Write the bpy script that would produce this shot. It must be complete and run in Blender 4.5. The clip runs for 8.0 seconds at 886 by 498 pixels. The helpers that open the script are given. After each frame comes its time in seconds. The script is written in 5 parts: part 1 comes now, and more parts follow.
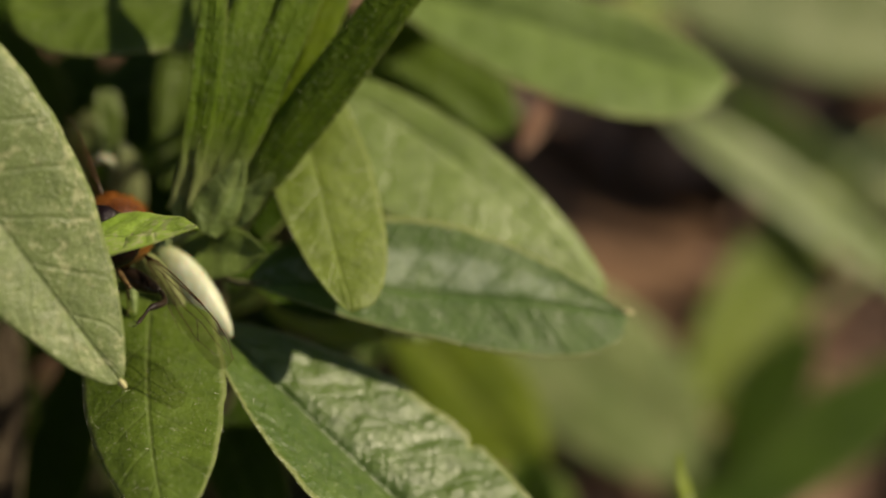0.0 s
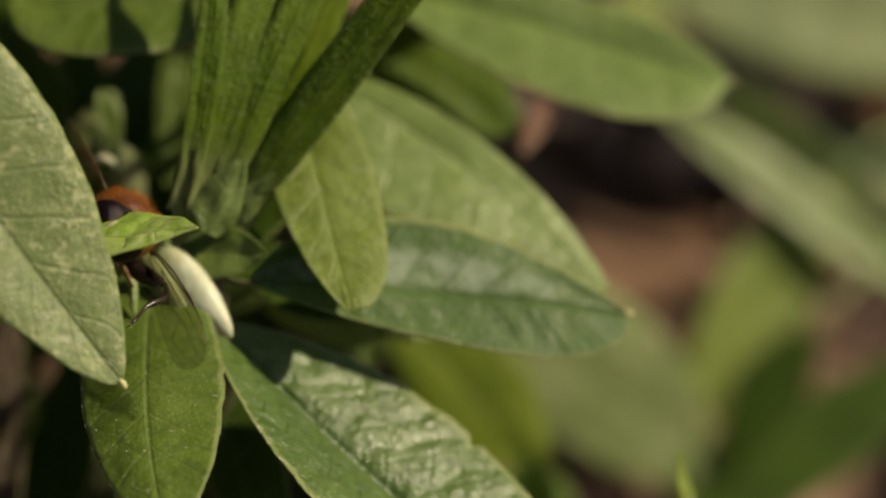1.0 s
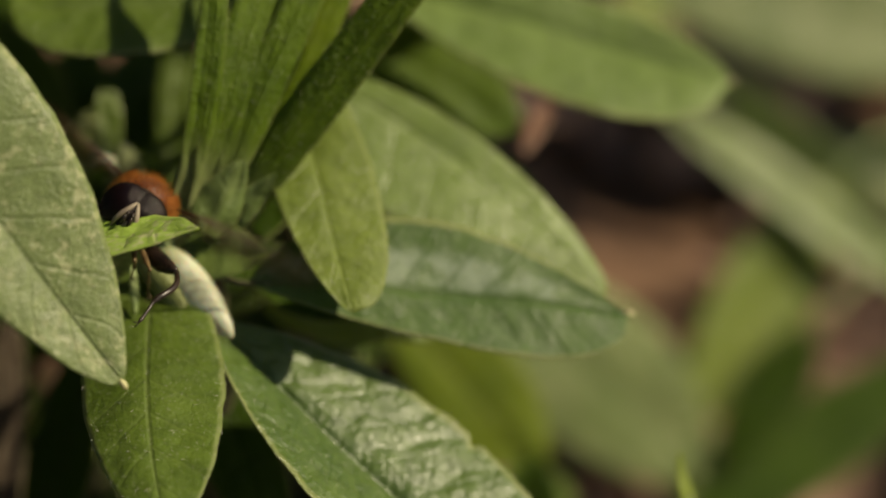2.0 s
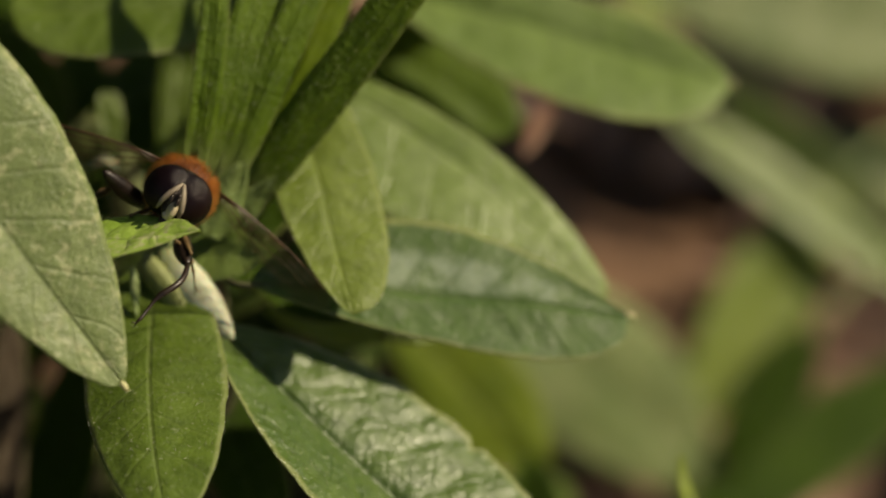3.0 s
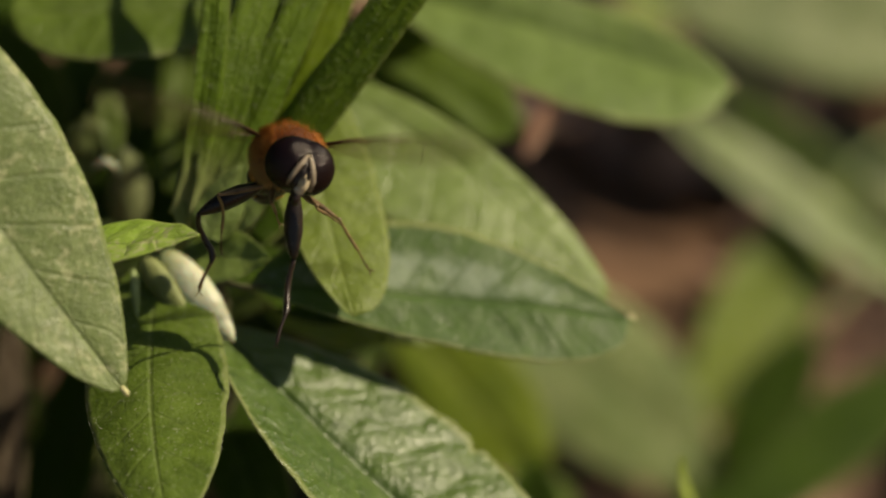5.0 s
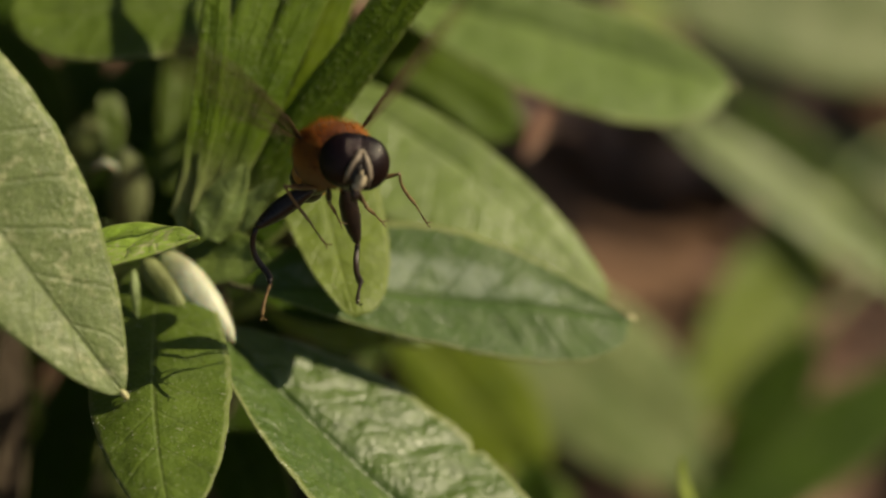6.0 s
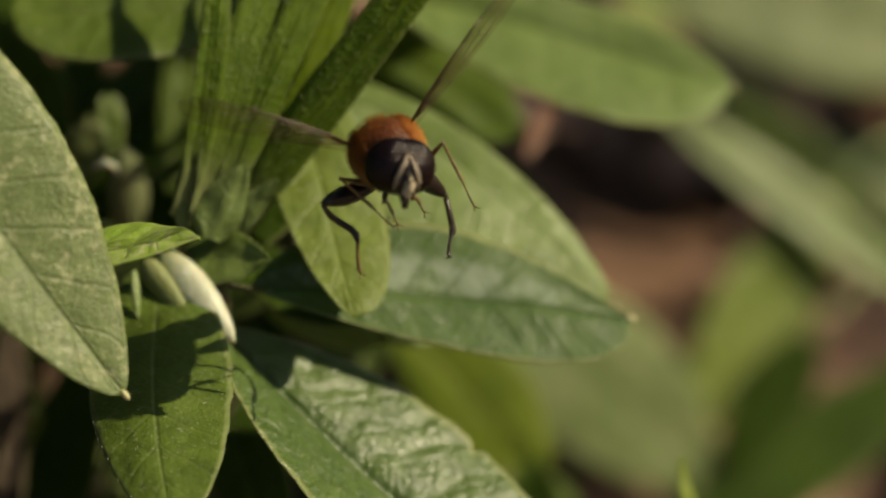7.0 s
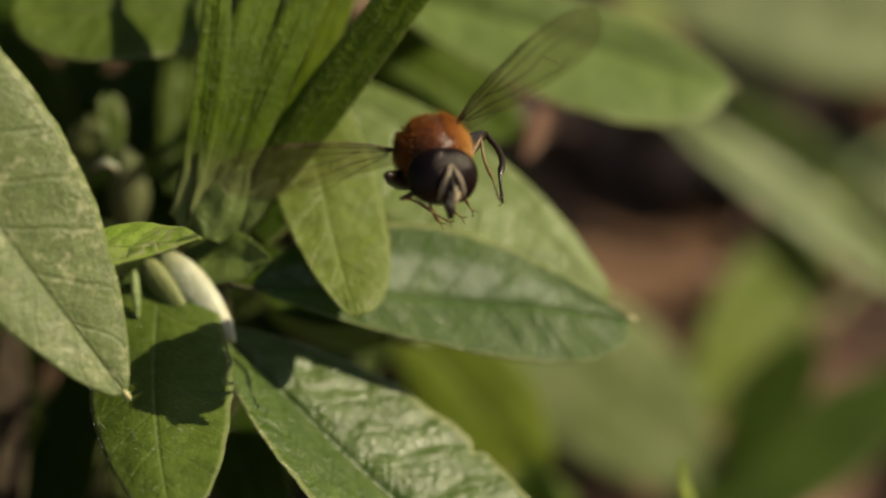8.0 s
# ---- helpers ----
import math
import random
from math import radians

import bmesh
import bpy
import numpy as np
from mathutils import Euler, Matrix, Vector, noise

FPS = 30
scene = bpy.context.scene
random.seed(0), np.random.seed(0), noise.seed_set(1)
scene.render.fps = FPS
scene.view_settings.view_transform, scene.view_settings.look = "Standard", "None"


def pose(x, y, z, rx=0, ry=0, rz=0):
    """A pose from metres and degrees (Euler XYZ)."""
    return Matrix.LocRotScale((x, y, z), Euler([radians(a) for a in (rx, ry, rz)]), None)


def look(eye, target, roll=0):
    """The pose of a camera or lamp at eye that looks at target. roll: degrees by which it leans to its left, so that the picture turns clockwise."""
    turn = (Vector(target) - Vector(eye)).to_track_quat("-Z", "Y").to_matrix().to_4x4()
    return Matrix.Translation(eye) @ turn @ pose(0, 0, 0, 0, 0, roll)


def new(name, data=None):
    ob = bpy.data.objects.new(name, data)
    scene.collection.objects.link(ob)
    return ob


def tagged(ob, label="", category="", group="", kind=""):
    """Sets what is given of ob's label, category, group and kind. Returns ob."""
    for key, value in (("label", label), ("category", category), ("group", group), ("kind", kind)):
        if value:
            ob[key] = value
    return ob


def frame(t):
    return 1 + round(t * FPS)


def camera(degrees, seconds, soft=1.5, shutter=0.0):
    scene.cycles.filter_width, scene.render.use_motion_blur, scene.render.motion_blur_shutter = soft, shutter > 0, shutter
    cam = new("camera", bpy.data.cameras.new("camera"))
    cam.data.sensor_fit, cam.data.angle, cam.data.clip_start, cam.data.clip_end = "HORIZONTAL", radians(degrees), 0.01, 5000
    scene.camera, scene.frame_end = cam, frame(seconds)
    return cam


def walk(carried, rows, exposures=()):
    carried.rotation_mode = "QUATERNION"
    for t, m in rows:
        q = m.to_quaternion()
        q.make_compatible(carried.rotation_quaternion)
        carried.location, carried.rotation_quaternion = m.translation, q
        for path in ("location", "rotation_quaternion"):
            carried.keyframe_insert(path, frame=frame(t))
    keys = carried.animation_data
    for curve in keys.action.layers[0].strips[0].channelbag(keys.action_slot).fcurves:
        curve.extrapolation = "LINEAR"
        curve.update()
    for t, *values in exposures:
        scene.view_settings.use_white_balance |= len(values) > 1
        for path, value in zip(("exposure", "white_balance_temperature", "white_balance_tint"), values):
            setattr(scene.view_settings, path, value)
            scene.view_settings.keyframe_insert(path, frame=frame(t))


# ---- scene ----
# ---- camera and its walk ----
MM = 0.001
EYE = (0.0, -0.11386, 0.16973)
cam = camera(20.0, 8.0, soft=2.1, shutter=0.6)
cam.data.dof.use_dof = True
cam.data.dof.focus_distance = 0.1375
cam.data.dof.aperture_fstop = 19.0
cam.data.dof.aperture_blades = 0
# -- camera rows
walk(cam, [
    (0, look(EYE, (0.000000, 0.000000, 0.090000))),
    (1.5, look(EYE, (-0.000031, 0.000000, 0.090000))),
    (3, look(EYE, (-0.000094, 0.000072, 0.090102))),
    (4.5, look(EYE, (-0.000125, 0.000117, 0.090166))),
    (6, look(EYE, (-0.000141, 0.000161, 0.090230))),
    (8, look(EYE, (-0.000172, 0.000170, 0.090243))),
])
# -- end of camera rows

# ---- world, sun, exposure ----
world = bpy.data.worlds.new("world")
scene.world = world
world.use_nodes = True
SUN = Vector((0.74, 0.07, 0.71)).normalized()
wn = world.node_tree.nodes
sky = wn.new("ShaderNodeTexSky")
sky.sky_type = "NISHITA"
sky.sun_disc = False
sky.sun_elevation = math.asin(SUN.z)
sky.sun_rotation = math.atan2(SUN.x, SUN.y)
wn["Background"].inputs["Strength"].default_value = 0.062
world.node_tree.links.new(sky.outputs["Color"], wn["Background"].inputs["Color"])
sun_data = bpy.data.lights.new("sun", "SUN")
sun_data.energy = 4.4
sun_data.angle = radians(0.55)
sun_data.color = (1.0, 0.93, 0.8)
sun = new("sun", sun_data)
sun.matrix_world = look(SUN * 2.0, (0, 0, 0))
scene.view_settings.exposure = 0.24
scene.view_settings.use_white_balance = True
scene.view_settings.white_balance_temperature = 8000
scene.view_settings.white_balance_tint = 8


# ---- materials ----
class Nodes:
    """Short hand for a node material."""

    def __init__(self, name):
        self.mat = bpy.data.materials.new(name)
        self.mat.use_nodes = True
        self.tree = self.mat.node_tree
        self.bsdf = self.tree.nodes["Principled BSDF"]
        self.out = self.tree.nodes["Material Output"]

    def put(self, socket, value):
        if isinstance(value, bpy.types.NodeSocket):
            self.tree.links.new(value, socket)
        elif value is not None:
            socket.default_value = value

    def math(self, op, a, b=None, c=None, clamp=False):
        n = self.tree.nodes.new("ShaderNodeMath")
        n.operation, n.use_clamp = op, clamp
        for s, v in zip(n.inputs, (a, b, c)):
            self.put(s, v)
        return n.outputs[0]

    def noise(self, scale, detail=3.0, rough=0.55, coord=None, stretch=None):
        n = self.tree.nodes.new("ShaderNodeTexNoise")
        c = coord if coord is not None else self.coord("Object")
        if stretch:
            m = self.tree.nodes.new("ShaderNodeMapping")
            m.inputs["Scale"].default_value = stretch
            self.put(m.inputs["Vector"], c)
            c = m.outputs[0]
        self.put(n.inputs["Vector"], c)
        n.inputs["Scale"].default_value = scale
        n.inputs["Detail"].default_value = detail
        n.inputs["Roughness"].default_value = rough
        return n.outputs["Fac"]

    def voronoi(self, scale, feature="F1"):
        n = self.tree.nodes.new("ShaderNodeTexVoronoi")
        n.feature = feature
        self.put(n.inputs["Vector"], self.coord("Object"))
        n.inputs["Scale"].default_value = scale
        return n.outputs["Distance"]

    def coord(self, kind):
        n = self.tree.nodes.new("ShaderNodeTexCoord")
        return n.outputs[kind]

    def uv(self):
        n = self.tree.nodes.new("ShaderNodeSeparateXYZ")
        self.put(n.inputs[0], self.coord("UV"))
        return n.outputs[0], n.outputs[1]

    def span(self, value, lo, hi, a=0.0, b=1.0):
        n = self.tree.nodes.new("ShaderNodeMapRange")
        n.interpolation_type = "SMOOTHSTEP"
        for key, v in zip(("Value", "From Min", "From Max", "To Min", "To Max"), (value, lo, hi, a, b)):
            self.put(n.inputs[key], v)
        return n.outputs[0]

    def mix(self, fac, a, b, kind="MIX"):
        n = self.tree.nodes.new("ShaderNodeMix")
        n.data_type, n.blend_type = "RGBA", kind
        self.put(n.inputs[0], fac)
        self.put(n.inputs[6], (*a, 1) if isinstance(a, tuple) else a)
        self.put(n.inputs[7], (*b, 1) if isinstance(b, tuple) else b)
        return n.outputs[2]

    def bump(self, height, distance, strength=1.0, normal=None):
        n = self.tree.nodes.new("ShaderNodeBump")
        n.inputs["Distance"].default_value = distance
        n.inputs["Strength"].default_value = strength
        self.put(n.inputs["Height"], height)
        self.put(n.inputs["Normal"], normal)
        return n.outputs[0]

    def principled(self, **values):
        for key, v in values.items():
            self.put(self.bsdf.inputs[key.replace("_", " ")], (*v, 1) if isinstance(v, tuple) else v)
        return self.bsdf


def leaf_material(name, dark, light, vein, rough=0.45, spec=0.5, glow=0.35, count=8, spots=0.0, coat=0.0, warts=0.0,
                  vein_amount=0.28, pale_base=0.0, sheen_band=0.0, crinkle=0.0, edge=0.28):
    """Leaf blade: two greens, paler veins and rim, fine hairs as grain, light passing through."""
    k = Nodes(name)
    u, v = k.uv()
    half = k.math("ABSOLUTE", k.math("MULTIPLY_ADD", v, 2.0, -1.0))
    wob = k.noise(260.0, 2.0)
    phase = k.math("FRACT", k.math("ADD", k.math("MULTIPLY", k.math("SUBTRACT", u, k.math("MULTIPLY", k.math("POWER", half, 0.8), 0.13)), float(count)),
                                   k.math("MULTIPLY", wob, 0.35)))
    dist = k.math("ABSOLUTE", k.math("SUBTRACT", phase, 0.5))
    side_vein = k.math("MULTIPLY", k.span(dist, 0.0, 0.09, 1.0, 0.0), k.span(half, 0.75, 0.95, 1.0, 0.0))
    mid = k.span(half, 0.0, 0.06, 1.0, 0.0)
    net = k.span(k.voronoi(1400.0, "DISTANCE_TO_EDGE"), 0.0, 0.08, 1.0, 0.0)
    veins = k.math("MAXIMUM", k.math("MULTIPLY", side_vein, 0.45), mid)
    rim = k.math("MULTIPLY", k.span(k.math("ADD", half, k.math("MULTIPLY", k.noise(1500.0, 2.0), 0.06)), 0.93, 0.99, 0.0, 1.0), k.span(k.noise(700.0, 2.0), 0.25, 0.5, 0.35, 1.0))
    big = k.span(k.noise(170.0, 4.0, 0.6), 0.3, 0.7)
    fine = k.noise(2600.0, 3.0, 0.7)
    col = k.mix(big, dark, light)
    col = k.mix(k.math("MULTIPLY", fine, 0.35), col, tuple(min(1.0, c * 1.9) for c in light))
    col = k.mix(k.span(k.noise(1000.0, 4.0, 0.7), 0.4, 0.68, 0.0, 0.38), col, tuple(c * 0.55 for c in dark))
    col = k.mix(k.span(k.noise(520.0, 3.0, 0.6), 0.5, 0.75, 0.0, 0.3), col, tuple(min(1.0, c * 1.5) for c in light))
    col = k.mix(k.math("MULTIPLY", net, 0.07), col, vein)
    col = k.mix(k.math("MULTIPLY", veins, vein_amount), col, vein)
    col = k.mix(k.math("MULTIPLY", rim, edge), col, (0.37, 0.38, 0.16))
    if spots:
        s = k.math("MULTIPLY", k.span(k.noise(1700.0, 3.0, 0.6), 0.5, 0.62), k.span(k.noise(170.0, 2.0), 0.42, 0.56))
        col = k.mix(k.math("MULTIPLY", s, spots), col, (0.5, 0.5, 0.28))
    if pale_base:
        col = k.mix(k.math("MULTIPLY", k.span(u, 0.04, 0.29, 1.0, 0.0), pale_base), col, (0.31, 0.35, 0.15))
    # Sky sheen painted into the colour as a pale band beside the midrib.
    if sheen_band:
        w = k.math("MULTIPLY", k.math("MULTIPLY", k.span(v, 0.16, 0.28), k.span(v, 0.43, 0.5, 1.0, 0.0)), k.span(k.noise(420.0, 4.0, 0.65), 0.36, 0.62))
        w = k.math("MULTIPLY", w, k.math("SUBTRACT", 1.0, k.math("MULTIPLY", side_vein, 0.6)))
        col = k.mix(k.math("MULTIPLY", w, sheen_band), col, (0.25, 0.31, 0.22))
    specks = k.math("MULTIPLY", k.span(k.noise(5200.0, 1.0), 0.66, 0.72), 0.4)
    col = k.mix(specks, col, (0.42, 0.44, 0.3))
    height = k.math("ADD", k.math("MULTIPLY", fine, 0.4), k.math("MULTIPLY", k.noise(900.0, 2.0), 0.6))
    height = k.math("SUBTRACT", height, k.math("MULTIPLY", k.math("MAXIMUM", veins, k.math("MULTIPLY", net, 0.15)), 0.5))
    if warts:
        height = k.math("ADD", height, k.math("MULTIPLY", k.span(k.voronoi(3400.0), 0.1, 0.55, 1.0, 0.0), k.span(u, 0.15, 0.4, 0.0, warts)))
    normal = k.bump(height, 0.0002, 0.7)
    if crinkle:
        normal = k.bump(k.noise(620.0, 3.0, 0.6), 0.0005, crinkle, normal)
    rg = k.span(k.noise(420.0, 3.0), 0.3, 0.7, rough - 0.07, rough + 0.1)
    b = k.principled(Base_Color=col, Roughness=rg, Specular_IOR_Level=spec, Normal=normal, Coat_Weight=coat, Coat_Roughness=0.3)
    t = k.tree.nodes.new("ShaderNodeBsdfTranslucent")
    k.put(t.inputs["Color"], k.mix(0.55, col, (0.30, 0.42, 0.03)))
    m = k.tree.nodes.new("ShaderNodeMixShader")
    m.inputs[0].default_value = glow
    k.put(m.inputs[1], b.outputs[0])
    k.put(m.inputs[2], t.outputs[0])
    k.put(k.out.inputs["Surface"], m.outputs[0])
    return k.mat


def plain_material(name, a, b, scale, rough=0.6, bump=0.0, fine=4000.0, spec=0.4, stretch=None, **more):
    k = Nodes(name)
    f = k.noise(scale, 4.0, 0.6, stretch=stretch)
    g = k.noise(fine, 3.0, 0.6, stretch=stretch)
    col = k.mix(k.span(f, 0.3, 0.7), a, b)
    col = k.mix(k.math("MULTIPLY", g, 0.3), col, tuple(c * 0.5 for c in a))
    k.principled(Base_Color=col, Roughness=k.span(g, 0.2, 0.8, rough - 0.08, rough + 0.08), Specular_IOR_Level=spec, **more)
    if bump:
        k.put(k.bsdf.inputs["Normal"], k.bump(k.math("ADD", f, g), bump))
    return k.mat


LEAF = {
    "plain": leaf_material("leaf_green", (0.066, 0.112, 0.014), (0.116, 0.176, 0.027), (0.19, 0.23, 0.08), crinkle=0.35),
    "grey": leaf_material("leaf_grey_green", (0.098, 0.142, 0.040), (0.15, 0.195, 0.065), (0.10, 0.125, 0.05), rough=0.5, spots=0.42, edge=0.08, glow=0.22, count=9, crinkle=0.25),
    "fresh": leaf_material("leaf_fresh_green", (0.20, 0.34, 0.035), (0.33, 0.47, 0.09), (0.38, 0.48, 0.17), rough=0.45, count=5, spots=0.8, crinkle=0.25),
    "gloss": leaf_material("leaf_glossy_green", (0.038, 0.08, 0.009), (0.072, 0.122, 0.015), (0.04, 0.08, 0.02), rough=0.44, spec=0.8, glow=0.2, count=11, crinkle=0.75, edge=0.4),
    "sheened": leaf_material("leaf_sheened_green", (0.036, 0.082, 0.013), (0.062, 0.115, 0.02), (0.07, 0.10, 0.04), rough=0.5, spec=0.35, glow=0.25, count=9, sheen_band=0.75, crinkle=0.2, edge=0.5),
    "stiff": leaf_material("leaf_upright_green", (0.056, 0.105, 0.007), (0.103, 0.168, 0.013), (0.17, 0.25, 0.04), rough=0.55, spec=0.22, glow=0.42, count=3, warts=0.4, vein_amount=0.18, pale_base=0.95),
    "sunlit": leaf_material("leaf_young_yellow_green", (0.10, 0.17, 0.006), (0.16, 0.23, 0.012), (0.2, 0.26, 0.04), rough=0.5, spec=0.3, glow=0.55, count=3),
    "withered": leaf_material("leaf_withered_brown", (0.04, 0.029, 0.019), (0.07, 0.051, 0.034), (0.06, 0.05, 0.035), rough=0.7, spec=0.2, glow=0.1),
    "olive": leaf_material("leaf_olive_green", (0.095, 0.14, 0.016), (0.155, 0.205, 0.035), (0.15, 0.18, 0.05), rough=0.5, spec=0.4, crinkle=0.4, edge=0.18, glow=0.3, vein_amount=0.16),
    "dull": leaf_material("leaf_dull_green", (0.1, 0.157, 0.028), (0.165, 0.23, 0.06), (0.13, 0.165, 0.05), rough=0.38, spec=0.5, crinkle=0.35, edge=0.2, glow=0.25, vein_amount=0.08),
    "yellow": leaf_material("leaf_yellow_green", (0.12, 0.18, 0.012), (0.19, 0.25, 0.02), (0.26, 0.3, 0.06), glow=0.45),
    "pale": leaf_material("leaf_sheath_pale", (0.10, 0.155, 0.035), (0.17, 0.225, 0.07), (0.24, 0.29, 0.12), rough=0.5, glow=0.3, count=2),
    "pale_green": leaf_material("leaf_pale_green", (0.105, 0.165, 0.034), (0.165, 0.24, 0.06), (0.14, 0.18, 0.09), count=8, crinkle=0.25, edge=0.5),
    "dry": leaf_material("leaf_dry_brown", (0.10, 0.042, 0.022), (0.17, 0.075, 0.042), (0.14, 0.07, 0.04), rough=0.6, glow=0.15),
    # Dark leaf green; much of its darkness stands in for shade.
    "dark": leaf_material("leaf_dark_shaded_green", (0.02, 0.043, 0.003), (0.034, 0.066, 0.004), (0.05, 0.07, 0.02), rough=0.65, spec=0.1, glow=0.12),
}
STEM = plain_material("stem_pale_green", (0.13, 0.19, 0.05), (0.22, 0.28, 0.11), 500.0, 0.5, 0.0001)
def bud_material():
    k = Nodes("bud_cream")
    n = k.tree.nodes.new("ShaderNodeVectorMath")
    n.operation = "LENGTH"
    k.put(n.inputs[0], k.coord("Object"))
    grain = k.noise(700.0, 3.0, stretch=(1, 1, 0.4))
    col = k.mix(k.span(grain, 0.3, 0.7), (0.39, 0.42, 0.28), (0.54, 0.56, 0.42))
    col = k.mix(k.span(k.math("ADD", n.outputs["Value"], k.math("MULTIPLY", grain, 0.001)), 0.0008, 0.0034, 0.85, 0.0), col, (0.24, 0.29, 0.09))
    k.principled(Base_Color=col, Roughness=0.42, Specular_IOR_Level=0.5, Normal=k.bump(k.noise(1500.0, 3.0), 0.0001), Subsurface_Weight=0.25, Subsurface_Scale=0.0006)
    return k.mat


BUD = bud_material()
PAPILLA = plain_material("papilla_pale", (0.22, 0.26, 0.08), (0.36, 0.4, 0.16), 900.0, 0.4)
BUD_GREY = plain_material("bud_grey_green", (0.12, 0.15, 0.06), (0.2, 0.225, 0.11), 500.0, 0.5, 0.0001)
BUD_GREEN = plain_material("bud_green", (0.16, 0.19, 0.06), (0.25, 0.28, 0.11), 500.0, 0.5, 0.0001)
TIP = plain_material("leaf_tip_yellow", (0.45, 0.43, 0.2), (0.56, 0.53, 0.28), 900.0, 0.5)
WOOD = plain_material("stem_dark", (0.05, 0.05, 0.022), (0.09, 0.085, 0.035), 300.0, 0.7, 0.0002)
HAIR = plain_material("hair_white", (0.6, 0.62, 0.5), (0.7, 0.7, 0.6), 500.0, 0.4)
SOIL = plain_material("soil_brown", (0.11, 0.056, 0.028), (0.175, 0.098, 0.055), 45.0, 0.9, 0.001, fine=420.0)
LITTER = plain_material("litter_brown", (0.18, 0.107, 0.072), (0.31, 0.19, 0.137), 120.0, 0.75, 0.0004, fine=900.0)


# ---- shapes ----
def mesh_of(name, bm, material, smooth=True):
    me = bpy.data.meshes.new(name)
    bmesh.ops.recalc_face_normals(bm, faces=bm.faces)
    bm.to_mesh(me)
    bm.free()
    if smooth:
        me.polygons.foreach_set("use_smooth", [True] * len(me.polygons))
    me.materials.append(material)
    return me


def part(name, bm, material, parent, label="", at=(0, 0, 0), smooth=True):
    """One mesh object under a thing or a part; at: its own origin in the parent's space."""
    ob = new(name, mesh_of(name, bm, material, smooth))
    ob.parent = parent
    ob.location = at
    return tagged(ob, label)


def thing(name, at, label, category, group="", kind=""):
    ob = new(name)
    ob.empty_display_size = 0.01
    ob.location = at
    return tagged(ob, label, category, group, kind)


def tube(bm, points, radii, sides=8, caps=True):
    """A tube along points, rounded off by its radii."""
    rings = []
    pts = [Vector(p) for p in points]
    prev = None
    for i, p in enumerate(pts):
        d = (pts[min(i + 1, len(pts) - 1)] - pts[max(i - 1, 0)]).normalized()
        a = prev if prev else (Vector((0, 0, 1)) if abs(d.z) < 0.9 else Vector((1, 0, 0)))
        a = (a - d * a.dot(d)).normalized()
        prev = a
        b = d.cross(a)
        rings.append([bm.verts.new(p + radii[i] * (math.cos(2 * math.pi * j / sides) * a + math.sin(2 * math.pi * j / sides) * b)) for j in range(sides)])
    for r0, r1 in zip(rings, rings[1:]):
        for j in range(sides):
            bm.faces.new((r0[j], r0[(j + 1) % sides], r1[(j + 1) % sides], r1[j]))
    if caps:
        bm.faces.new(rings[0][::-1])
        bm.faces.new(rings[-1])
    return bm


def bezier(a, b, c, t):
    return a * (1 - t) ** 2 + b * 2 * t * (1 - t) + c * t * t


SWAY = {}


